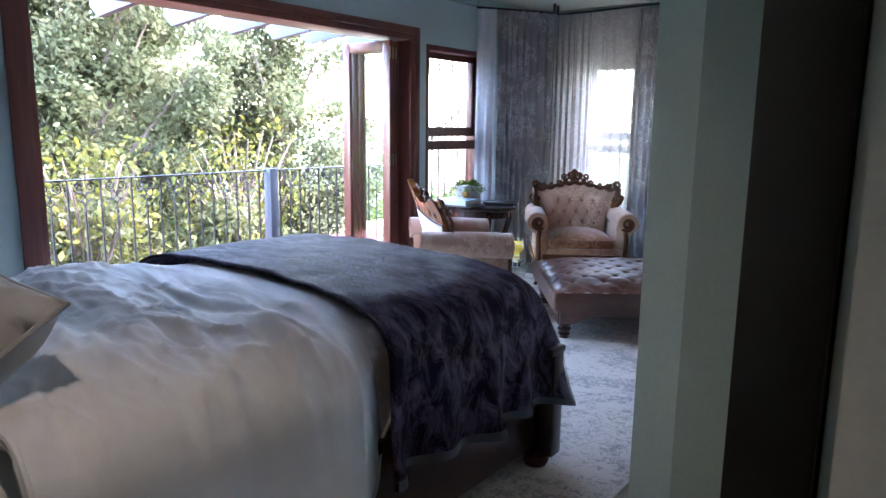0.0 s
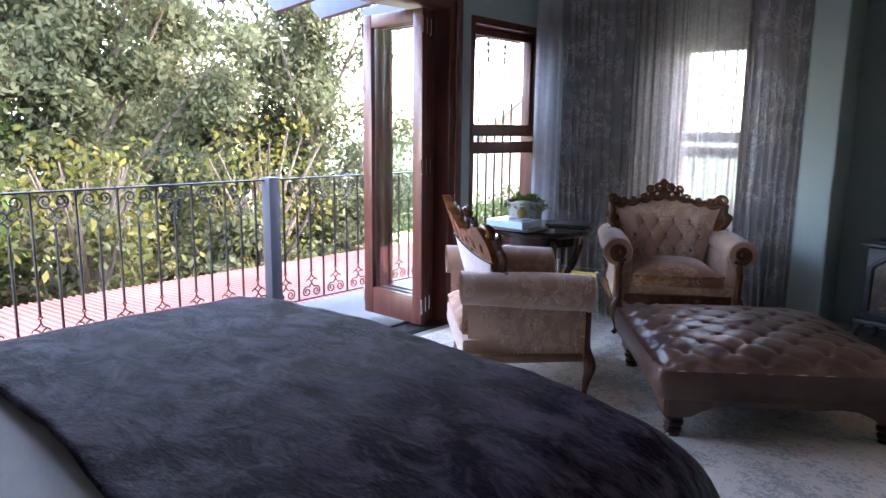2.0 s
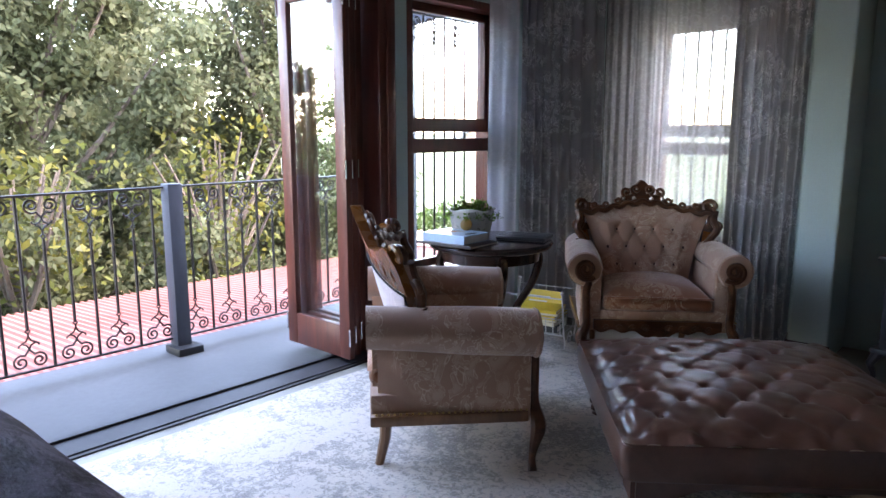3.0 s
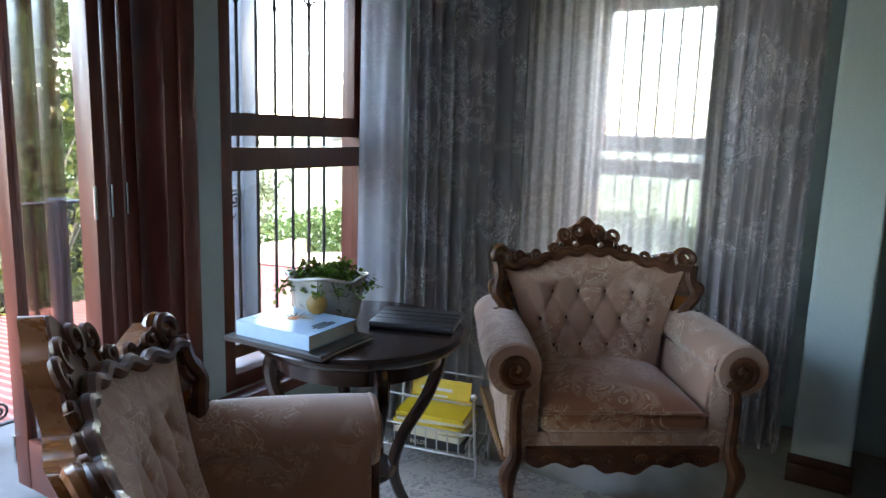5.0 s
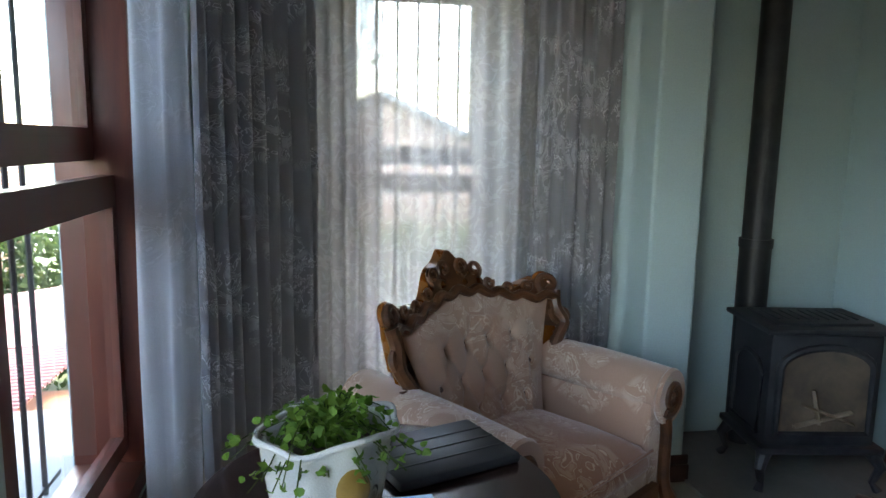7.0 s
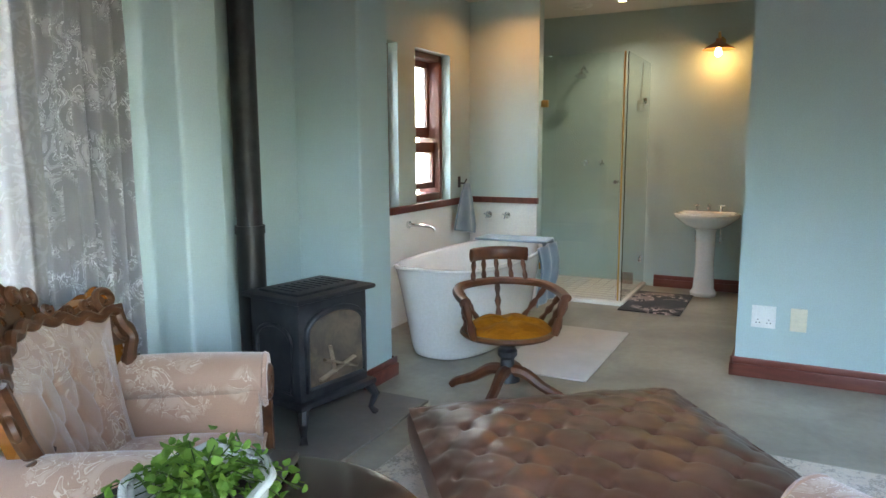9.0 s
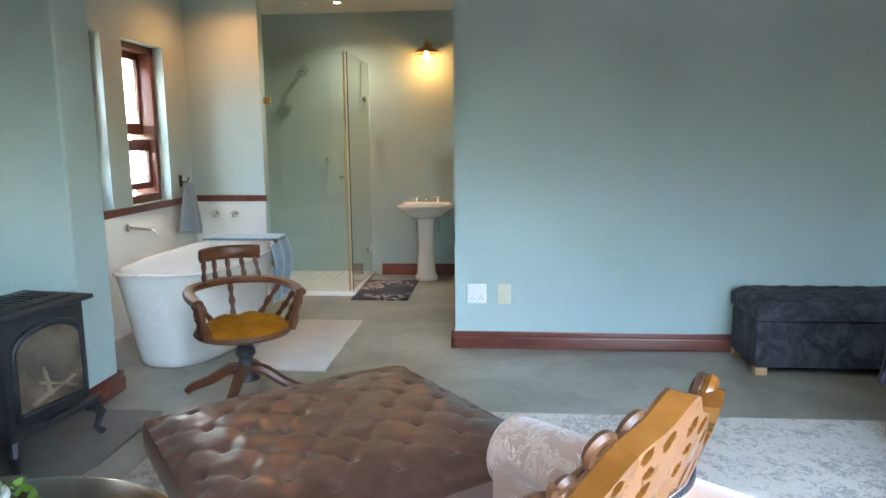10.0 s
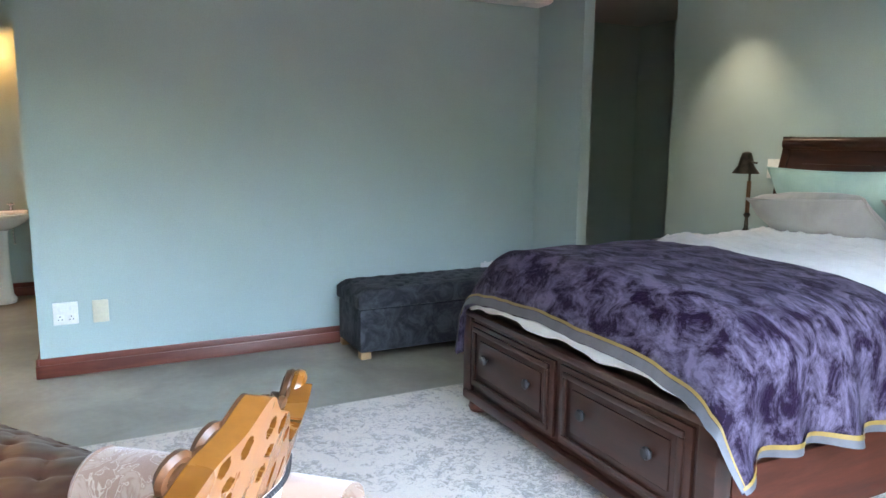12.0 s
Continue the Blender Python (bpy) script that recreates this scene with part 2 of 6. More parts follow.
def skirting(name, x0, x1, y0, y1, mat=None):
    bm = B()
    box(bm, x0, x1, y0, y1, 0, 0.075, 0.004)
    along_y = (y1 - y0) > (x1 - x0)
    t = 0.008
    box(bm, x0 + (t if along_y else 0), x1 - (t if along_y else 0), y0 + (0 if along_y else t), y1 - (0 if along_y else t), 0.073, 0.115, 0.006)
    return setting(name, bm, mat or M_SKIRT, "moulded red-brown varnished wooden skirting board", "skirting", smooth=True)


skirting("baseboard_east", XE - 0.028, XE, 1.05, 4.41)
skirting("baseboard_east_end", XE - 0.028, 0.358, 4.385, 4.412)
skirting("baseboard_pier", -2.26, -2.025, 6.173, 6.20, M_DARKW)
skirting("baseboard_pier_right", -1.07, -0.722, 6.173, 6.20)
skirting("baseboard_pier_side", -0.75, -0.723, 6.20, YN)
skirting("baseboard_bath", 2.627, 2.654, 3.42, 5.29)

# ---- balcony opening: frame, track, folded leaves ----
door = thing("door_1", "mahogany frame of the wide folding balcony door", "door", kind="structure")
for nm, r in (("jamb", (-4.26, -4.00, D0, D0 + 0.10, 0, DT)), ("jamb", (-4.26, -4.00, D1 - 0.10, D1, 0, DT)), ("head", (-4.26, -4.00, D0 + 0.10, D1 - 0.10, DT - 0.10, DT))):
    part(nm, box(B(), *r, 0.008), M_MAHOG, door)
for y0, y1 in ((D0 - 0.012, D0 + 0.05), (D1 - 0.05, D1 + 0.012)):
    part("architrave", box(B(), -4.00, -3.985, y0, y1, 0, DT + 0.012, 0.005), M_MAHOG, door)
part("architrave", box(B(), -4.00, -3.985, D0 + 0.05, D1 - 0.05, DT - 0.05, DT + 0.012, 0.005), M_MAHOG, door)
track = boxes((-4.24, -4.02, D0 + 0.10, D1 - 0.10, 0.0, 0.008), (-4.24, -4.21, D0 + 0.10, D1 - 0.10, 0.008, 0.02), (-4.06, -4.045, D0 + 0.10, D1 - 0.10, 0.008, 0.014))
part("track", track, M_BLACK, door, "black metal floor track", smooth=False)


def leaf(x0, x1, y, z0=0.03, z1=2.10, th=0.042):
    d = thing("folding_door_leaf", "folded-back mahogany glazed door leaf", "door leaf", group="folded balcony door leaves")
    w = 0.085
    for nm, r in (("stile", (x0, x0 + w, y, y + th, z0, z1)), ("stile", (x1 - w, x1, y, y + th, z0, z1)), ("rail", (x0 + w, x1 - w, y + 0.002, y + th - 0.002, z0, z0 + 0.19)), ("rail", (x0 + w, x1 - w, y + 0.002, y + th - 0.002, z1 - w, z1))):
        part(nm, box(B(), *r, 0.005), M_MAHOG, d)
    p = part("pane", box(B(), x0 + w, x1 - w, y + th / 2 - 0.003, y + th / 2 + 0.003, z0 + 0.19, z1 - w), M_GLASS, d, "clear glass pane", smooth=False)
    p.visible_shadow = False
    for z in (0.16, 1.1, 2.0):
        part("hinge", tube(B(), [(x0 - 0.004, y, z - 0.05), (x0 - 0.004, y, z + 0.05)], 0.006, 8), M_CHROME, d, "steel hinge")
        part("hinge", tube(B(), [(x1 + 0.004, y - 0.002, z - 0.05), (x1 + 0.004, y - 0.002, z + 0.05)], 0.006, 8), M_CHROME, d, "steel hinge")
    return d


for k in range(3):
    leaf(-4.62 + 0.012 * k, -4.05 - 0.035 * k, 4.425 + 0.075 * k)
for k in range(2):
    leaf(-4.82 + 0.010 * k, -4.27, 1.60 + 0.075 * k)


# ---- sash windows ----
def sash_window(name, label, along, a0, a1, z0, z1, face, rail_z, into):
    """along: 'y' or 'x'; face: the wall's inner face; into: the way out of the room."""
    w = thing(name, label, "window", kind="structure")

    def r(a, b, d0, d1, c, d):
        lo, hi = sorted((face + into * d0, face + into * d1))
        return (lo, hi, a, b, c, d) if along == "y" else (a, b, lo, hi, c, d)
    f = 0.05
    for nm, q in (("jamb", r(a0, a0 + f, 0.0, 0.2, z0, z1)), ("jamb", r(a1 - f, a1, 0.0, 0.2, z0, z1)), ("head", r(a0 + f, a1 - f, 0.0, 0.2, z1 - f, z1)), ("base", r(a0 + f, a1 - f, 0.0, 0.2, z0, z0 + 0.06))):
        part(nm, box(B(), *q, 0.004), M_MAHOG, w)
    part("window_sill", box(B(), *r(a0 - 0.04, a1 + 0.04, -0.07, 0.0, z0 - 0.055, z0 - 0.005), 0.006), M_MAHOG, w)
    b0, b1 = a0 + f, a1 - f
    for nm, d0, lo, hi in (("lower_sash", 0.05, z0 + 0.10, rail_z - 0.035), ("upper_sash", 0.10, rail_z + 0.005, z1 - f)):
        s = part(nm, boxes(r(b0, b0 + 0.035, d0, d0 + 0.04, lo, hi), r(b1 - 0.035, b1, d0, d0 + 0.04, lo, hi), r(b0 + 0.035, b1 - 0.035, d0, d0 + 0.04, lo, lo + (0.085 if nm == "upper_sash" else 0.05)), r(b0 + 0.035, b1 - 0.035, d0, d0 + 0.04, hi - (0.085 if nm == "lower_sash" else 0.05), hi)), M_MAHOG, w)
        p = part("pane", boxes(r(b0 + 0.034, b1 - 0.034, d0 + 0.018, d0 + 0.022, lo + 0.03, hi - 0.03)), M_GLASS, s, "clear glass pane", smooth=False)
        p.visible_shadow = False
    return w


sash_window("window_1", "mahogany sash window beside the balcony door", "y", W0, W1, WB, WT, XW, 1.295, -1)
sash_window("window_2", "mahogany sash window behind the sheer curtain", "x", N0, N1, NB, NT, YN + 0.04, 1.26, 1)
sash_window("window_3", "narrow mahogany sash window above the bath", "x", -0.07, 0.32, 0.90, 2.10, YN + 0.08, 1.42, 1)
sash_window("window_4", "narrow mahogany sash window above the bath", "x", 0.585, 1.19, 0.90, 2.10, YN + 0.08, 1.42, 1)
M_FROST = glass("frosted_pane", (0.95, 0.95, 0.93), 0.5)
for o in bpy.data.objects:
    if o.name.startswith("pane") and o.parent and o.parent.parent and o.parent.parent.name in ("window_3", "window_4"):
        o.data.materials[0] = M_FROST


# ---- wrought iron: balcony rail and window guards ----
def scroll_ornament(place, s=1.15):
    """Two scrolls on a fork, a pinched diamond with curled tips and a small bead. place(u, v): across and up."""
    bm = B()

    def run(pts, r):
        tube(bm, [place(s * u, s * v) for u, v in pts], r, 5)
    for sg in (-1, 1):
        run([(0.0, -0.098), (sg * 0.008, -0.086), (sg * 0.018, -0.074)] + [(sg * u, v) for u, v in spiral(0.038, -0.040, 0.036, 0.007, -2.1, 1.6, 18)], 0.0062)
        run([(0.0, -0.098), (sg * 0.009, -0.116), (sg * 0.028, -0.126), (sg * 0.040, -0.120), (sg * 0.043, -0.110)], 0.0052)
        run([(sg * 0.030, -0.127), (sg * 0.011, -0.136), (0.0, -0.158), (0.0, -0.172)], 0.0052)
        run([(0.0, -0.170), (sg * 0.010, -0.181), (0.0, -0.193)], 0.0048)
    return bm


railing = thing("balcony_railing", "black wrought-iron balcony railing with scrolls", "railing")
RX, RT = -5.12, 0.985
part("top_rail", box(B(), RX - 0.02, RX + 0.02, -1.2, 5.94, RT - 0.012, RT, 0.003), M_IRON, railing)
part("bottom_rail", box(B(), RX - 0.012, RX + 0.012, -1.2, 5.94, 0.05, 0.062, 0.003), M_IRON, railing)
bar_high = finish(tube(B(), [(0, 0, 0.06 + 0.215), (0, 0, RT - 0.01)], 0.009, 6), "bar", M_IRON)
bar_low = finish(tube(B(), [(0, 0, 0.06), (0, 0, RT - 0.23)], 0.009, 6), "bar", M_IRON)
orn_up = finish(scroll_ornament(lambda u, v: (0, u, v)), "scroll", M_IRON)
orn_dn = finish(scroll_ornament(lambda u, v: (0, u, -v)), "scroll", M_IRON)
k, y = 0, -1.1
while y < 5.90:
    if abs(y - 3.97) > 0.06:
        b = new("bar", bar_low if k % 2 else bar_high)
        b.parent, b.location = railing, (RX, y, 0)
        o = new("scroll", orn_up if k % 2 else orn_dn)
        o.parent, o.location = railing, (RX, y, RT - 0.014 if k % 2 else 0.064)
    k, y = k + 1, y + 0.118
for y in (0.4, 3.97):
    p = thing("railing_post", "dark blue-grey square timber railing post", "post", group="railing posts") if y != 3.97 else thing("railing_post", "dark blue-grey square post on a foot block", "post", group="railing posts")
    part("shaft", box(B(), RX - 0.02, RX + 0.075, y - 0.045, y + 0.045, -0.025, RT + 0.015, 0.006), M_TIMBER, p)
    part("foot", box(B(), RX - 0.02, RX + 0.15, y - 0.08, y + 0.08, -0.026, 0.02, 0.005), M_IRON, p)


def guard(name, label, along, a0, a1, z0, z1, d, scrolls=True):
    g = thing(name, label, "window guard")

    def P(a, z):
        return (d, a, z) if along == "y" else (a, d, z)
    for z in (z0 + 0.02, z1 - 0.08):
        part("cross_bar", tube(B(), [P(a0, z), P(a1, z)], 0.008, 6), M_IRON, g)
    n = round((a1 - a0) / 0.105)
    for i in range(1, n):
        a = a0 + (a1 - a0) * i / n
        part("bar", tube(B(), [P(a, z0), P(a, z1 - 0.08)], 0.0075, 6), M_IRON, g)
        if scrolls and i % 2:
            part("scroll", scroll_ornament(lambda u, v: P(a + u, z1 - 0.085 + v)), M_IRON, g)


guard("window_guard", "black wrought-iron guard outside the sash window", "y", W0, W1, WB, WT, -4.28)
guard("window_guard", "black wrought-iron guard outside the curtained window", "x", N0, N1, NB, NT + 0.12, 7.12, scrolls=False)
guard("window_guard", "black wrought-iron guard outside the bath window", "x", 0.585, 1.19, 0.9, 2.10, 7.12)

# pergola rafters over the balcony and the beam that bears them
for y in (0.15, 0.70, 1.30, 1.95, 2.52, 3.09, 3.62, 4.07, 4.46, 4.95, 5.5, 6.05):
    bm = slab(B(), [(0, 0.10), (0, 0.24), (0.95, 0.16), (0.95, 0.10), (0.85, 0.02)], lambda u, v, w: (-4.24 - u, y - 0.025 + w, 2.11 + v), 0.05)
    single("rafter", bm, M_TIMBER, "blue-grey painted timber rafter end over the balcony", "rafter", group="rafters", smooth=False)
p = thing("veranda_post", "dark blue-grey timber post outside the window", "post")
part("shaft", box(B(), -5.20, -5.08, 5.94, 6.06, -0.026, 2.34, 0.006), M_TIMBER, p)

# ---- outside ----
M_GRASS = surface("lawn", (0.05, 0.075, 0.022), (0.10, 0.12, 0.045), 0.9, 0.5, 20, 0.4)
M_BRICK = surface("brick_wall", (0.30, 0.13, 0.08), (0.40, 0.19, 0.12), 0.85, 2, 30, 0.3)
M_STONE = surface("field_stone", (0.20, 0.15, 0.10), (0.36, 0.28, 0.20), 0.9, 6, 30, 0.5, vary=0.8)
M_SLATE = surface("grey_roof_sheet", (0.16, 0.18, 0.19), (0.22, 0.24, 0.25), 0.6, 1, 20, 0.1)
setting("ground", boxes((-900, 900, -900, 900, -3.4, -3.2)), M_GRASS, "green lawn round the house", "ground")
setting("garden_path", boxes((-17.5, -15.0, -30, 40, -3.199, -3.17)), surface("pale_paving", (0.40, 0.38, 0.36), (0.5, 0.48, 0.45), 0.8, 1, 12, 0.2), "pale paved drive beyond the lower roof", "drive")


def corrugated(name, label, x0, x1, y0, y1, za, zb, mat):
    """Ribbed sheets that fall from za at x1 to zb at x0; the ribs run along x."""
    bm = B()
    n = int((y1 - y0) / 0.076)
    prof = [(y0 + 0.076 * (i // 4) + (0.0, 0.012, 0.030, 0.042)[i % 4], (0.0, 0.022, 0.022, 0.0)[i % 4]) for i in range(4 * n)]
    rows = []
    for x, z in ((x0, zb), (x1, za)):
        rows.append([bm.verts.new((x, y, z + h)) for y, h in prof])
    for i in range(len(prof) - 1):
        bm.faces.new((rows[0][i], rows[0][i + 1], rows[1][i + 1], rows[1][i]))
    r = thing(name, label, "roof", kind="structure")
    o = part("sheets", bm, mat, r, smooth=False)
    m = o.modifiers.new("thick", "SOLIDIFY")
    m.thickness = 0.004
    return r


lower = corrugated("lower_roof", "ribbed red metal roof below the balcony", -8.7, -5.28, -12, 9.6, -0.25, -0.48, M_ROOF)
part("flashing", slab(B(), [(-5.0, 9.4), (-5.0, 12.8), (-8.9, 10.4), (-8.8, 9.5)], lambda u, v, w: (u, v, -0.46 + 0.06 * (u + 8.8) + w), 0.02), M_ROOF, lower, smooth=False)
part("support_wall", boxes((-8.5, -5.4, -11.8, 9.4, -3.2, -0.62)), M_BRICK, lower, smooth=False)

# low stone wall beyond the roof: single stones
stonewall = thing("garden_wall", "low dry-stone garden wall under the trees", "garden wall")
part("core", boxes((-12.35, -12.05, -12, 14, -3.2, -1.02)), M_STONE, stonewall, smooth=False)
stone_me = []
for q in range(5):
    bm = B()
    bmesh.ops.create_icosphere(bm, subdivisions=1, radius=1)
    for v in bm.verts:
        v.co = Vector((v.co.x * 0.10, v.co.y * 0.20, v.co.z * 0.11)) * (0.8 + 0.4 * random.random())
    stone_me.append(finish(bm, "stone", M_STONE, smooth=False))
for i in range(260):
    s = new("stone", random.choice(stone_me))
    s.parent = stonewall
    s.matrix_basis = pose(-12.02, 2.0 + 9.5 * (i % 52) / 52 + random.uniform(-.04, .04), -1.0 - 0.2 * (i // 52) + random.uniform(-.03, .03), random.uniform(-15, 15), random.uniform(-15, 15), random.uniform(-10, 10))


def foliage_mat(name, a, b, c):
    m = bpy.data.materials.new(name)
    nt, bs = links(m)
    g = nt.nodes.new("ShaderNodeNewGeometry")
    col = mixed(nt, ramp(nt, g.outputs["Random Per Island"], 0, 1), a, b)
    col = mixed(nt, ramp(nt, noise_of(nt, 0.9, 3), 0.48, 0.68), col, c)
    nt.links.new(col, bs.inputs["Base Color"])
    bs.inputs["Roughness"].default_value = 0.6
    bs.inputs["Specular IOR Level"].default_value = 0.2
    tr = nt.nodes.new("ShaderNodeBsdfTranslucent")
    nt.links.new(col, tr.inputs[0])
    mx = nt.nodes.new("ShaderNodeMixShader")
    mx.inputs[0].default_value = 0.55
    nt.links.new(bs.outputs[0], mx.inputs[1])
    nt.links.new(tr.outputs[0], mx.inputs[2])
    nt.links.new(mx.outputs[0], nt.nodes["Material Output"].inputs[0])
    return m


M_LEAF = [foliage_mat("olive_leaves", (0.044, 0.055, 0.027), (0.070, 0.082, 0.043), (0.092, 0.098, 0.056)),
          foliage_mat("green_leaves", (0.024, 0.046, 0.012), (0.045, 0.075, 0.020), (0.068, 0.092, 0.026)),
          foliage_mat("yellow_leaves", (0.050, 0.062, 0.017), (0.105, 0.095, 0.019), (0.046, 0.062, 0.017))]


def leaf_mesh(name, centres, radii, count, size, mat, rng):
    """Small folded leaves scattered through clumps."""
    c = np.array(centres)[rng.integers(0, len(centres), count)]
    idx = rng.normal(size=(count, 3))
    idx /= np.linalg.norm(idx, axis=1)[:, None]
    rad = np.array(radii).reshape(-1)
    r = rad[rng.integers(0, len(rad), count)][:, None] * rng.random((count, 1)) ** 0.45
    p = c + idx * r * np.array((1, 1, 0.75))
    d = rng.normal(size=(count, 3)) + np.array((0, 0, -0.35))
    d /= np.linalg.norm(d, axis=1)[:, None]
    s = np.cross(d, rng.normal(size=(count, 3)))
    s /= np.linalg.norm(s, axis=1)[:, None]
    ln = size * (0.6 + 0.8 * rng.random((count, 1)))
    v = np.stack((p, p + d * ln * 0.5 + s * ln * 0.24, p + d * ln, p + d * ln * 0.5 - s * ln * 0.24), 1).reshape(-1, 3)
    f = np.arange(4 * count).reshape(-1, 4)
    me = bpy.data.meshes.new(name)
    me.from_pydata(v.tolist(), [], f.tolist())
    me.materials.append(mat)
    return me


def tree(label, x, y, base, height, spread, leaves, size, mat, seed, low=0.12):
    rng = np.random.default_rng(seed)
    t = thing("tree", label, "tree", group="garden trees")
    t.location = (x, y, base)
    bm = B()
    top = height * 0.62
    tube(bm, [(0.1 * math.sin(k), 0.1 * math.cos(1.7 * k), top * k / 7) for k in range(8)], [0.17 * (1 - 0.11 * k) for k in range(8)], 8)
    tips = []
    for i in range(26):
        a, h = rng.random() * 6.283, height * (low + (0.80 - low) * rng.random())
        z0 = min(h * 0.75, top)
        rr = spread * (0.35 + 0.65 * rng.random()) * (1.0 - 0.55 * max(0, h / height - 0.35))
        tip = (rr * math.cos(a), rr * math.sin(a), h + 0.12 * height)
        mid = (0.5 * tip[0], 0.5 * tip[1], 0.5 * (z0 + tip[2]) - 0.1)
        tube(bm, [(0, 0, z0), mid, tip], [0.06, 0.035, 0.012], 5)
        for q in range(6):
            u = 0.35 + 0.65 * q / 5
            tips.append((tip[0] * u + rng.normal() * 0.3, tip[1] * u + rng.normal() * 0.3, z0 + (tip[2] - z0) * u + rng.normal() * 0.25))
    tips += [(rng.normal() * spread * 0.25, rng.normal() * spread * 0.25, height * (0.80 + 0.14 * rng.random())) for _ in range(12)]
    part("trunk", bm, M_BARK, t)
    crown = new("crown", leaf_mesh("crown", tips, rng.uniform(0.25, 0.75, 40), leaves, size, mat, rng))
    crown.parent = t
    return t


tree("tall grey-green leafy tree beyond the balcony", -11.6, 5.4, -3.2, 8.0, 2.5, 70000, 0.115, M_LEAF[0], 3)
tree("tall grey-green leafy tree beyond the balcony", -10.8, 8.8, -3.2, 7.9, 2.1, 52000, 0.11, M_LEAF[0], 5)
tree("dense mid-green tree beyond the balcony", -10.9, 2.6, -3.2, 6.0, 2.2, 50000, 0.12, M_LEAF[1], 7)
tree("dense mid-green tree beyond the balcony", -13.4, 0.2, -3.2, 7.3, 3.0, 30000, 0.17, M_LEAF[1], 8)
tree("dense mid-green tree beyond the balcony", -12.0, -3.5, -3.2, 7.0, 3.2, 26000, 0.18, M_LEAF[1], 9)
tree("tall olive-green tree further off", -16.5, 9.0, -3.2, 8.0, 3.4, 24000, 0.2, M_LEAF[0], 10)
tree("tall olive-green tree further off", -17.5, 4.0, -3.2, 8.6, 3.6, 24000, 0.2, M_LEAF[0], 12)
tree("small tree with yellow new leaves", -10.1, 7.2, -3.2, 5.0, 1.5, 1300, 0.12, M_LEAF[2], 14, 0.5)
tree("small tree with yellow new leaves", -9.9, 4.5, -3.2, 4.6, 1.2, 1100, 0.12, M_LEAF[2], 15, 0.6)
rng = np.random.default_rng(31)
hedge = new("hedge", leaf_mesh("hedge", [(x, y, z) for x in (-13.2, -12.6) for y in np.arange(-8, 26, 0.5) for z in (-2.0, -1.4, -0.9)], [0.5], 30000, 0.16, M_LEAF[1], rng))
tagged(hedge, "green clipped shrubs behind the stone wall", "hedge", kind="stuff")
hedge2 = new("hedge", leaf_mesh("hedge", [(x, y, z) for x in np.arange(-12, 2, 0.5) for y in (16.5, 17.2) for z in (-2.6, -1.9, -1.2, -0.5)], [0.55], 24000, 0.17, M_LEAF[1], rng))
tagged(hedge2, "green shrubs beside the brick house", "hedge", kind="stuff")


def house(label, m, w, d, h, rise):
    """A brick house with a gable towards -y."""
    hs = thing("brick_house", label, "house", m)
    part("wall", slab(B(), [(-w / 2, 0), (w / 2, 0), (w / 2, h), (0, h + rise), (-w / 2, h)], lambda u, v, k: (u, k, v), d), M_BRICKC, hs, smooth=False)
    for s in (-1, 1):
        o = 0.35
        part("roof", slab(B(), [(0, h + rise + 0.02), (s * (w / 2 + o), h - o * rise / (w / 2) + 0.02), (s * (w / 2 + o), h - o * rise / (w / 2) + 0.17), (0, h + rise + 0.17)], lambda u, v, k: (u, k - 0.3, v), d + 0.6), M_SLATE, hs, smooth=False)
    for u in (-w * 0.22, w * 0.22):
        win = part("window", boxes((u - 0.5, u + 0.5, -0.03, 0.02, 0.9, 2.1)), M_TIMBER, hs, smooth=False)
        part("pane", boxes((u - 0.44, u + 0.44, -0.045, -0.034, 0.96, 2.04)), M_BLACK, win, smooth=False)


def brick_pattern(name, c1, c2, mortar, scale):
    m = bpy.data.materials.new(name)
    nt, bs = links(m)
    tc = nt.nodes.new("ShaderNodeTexCoord")
    sp = nt.nodes.new("ShaderNodeSeparateXYZ")
    nt.links.new(tc.outputs["Object"], sp.inputs[0])
    add = nt.nodes.new("ShaderNodeMath")
    nt.links.new(sp.outputs[0], add.inputs[0])
    nt.links.new(sp.outputs[1], add.inputs[1])
    cb = nt.nodes.new("ShaderNodeCombineXYZ")
    nt.links.new(add.outputs[0], cb.inputs[0])
    nt.links.new(sp.outputs[2], cb.inputs[1])
    br = nt.nodes.new("ShaderNodeTexBrick")
    nt.links.new(cb.outputs[0], br.inputs[0])
    br.inputs["Scale"].default_value = scale
    br.inputs["Brick Width"].default_value, br.inputs["Row Height"].default_value, br.inputs["Mortar Size"].default_value = 0.23, 0.085, 0.012
    for nm, c in (("Color1", c1), ("Color2", c2), ("Mortar", mortar)):
        br.inputs[nm].default_value = (*c, 1)
    nt.links.new(br.outputs[0], bs.inputs["Base Color"])
    bs.inputs["Roughness"].default_value = 0.85
    bump_of(nt, bs, br.outputs[1], -0.4, 0.01)
    return m


M_BRICKC = brick_pattern("face_brick", (0.34, 0.16, 0.09), (0.46, 0.24, 0.14), (0.42, 0.38, 0.33), 1.0)
house("red face-brick house with a steep grey gable", pose(-12.2, 19.3, -3.2, 0, 0, 25), 5.2, 8.0, 4.4, 2.2)
house("red face-brick house with a grey gabled roof", pose(-2.0, 20.0, -3.2, 0, 0, -4), 6.4, 8.0, 4.1, 1.5)
house("low face-brick house behind the garden", pose(6.5, 24.0, -3.2, 0, 0, -10), 8.0, 8.0, 3.6, 2.0)

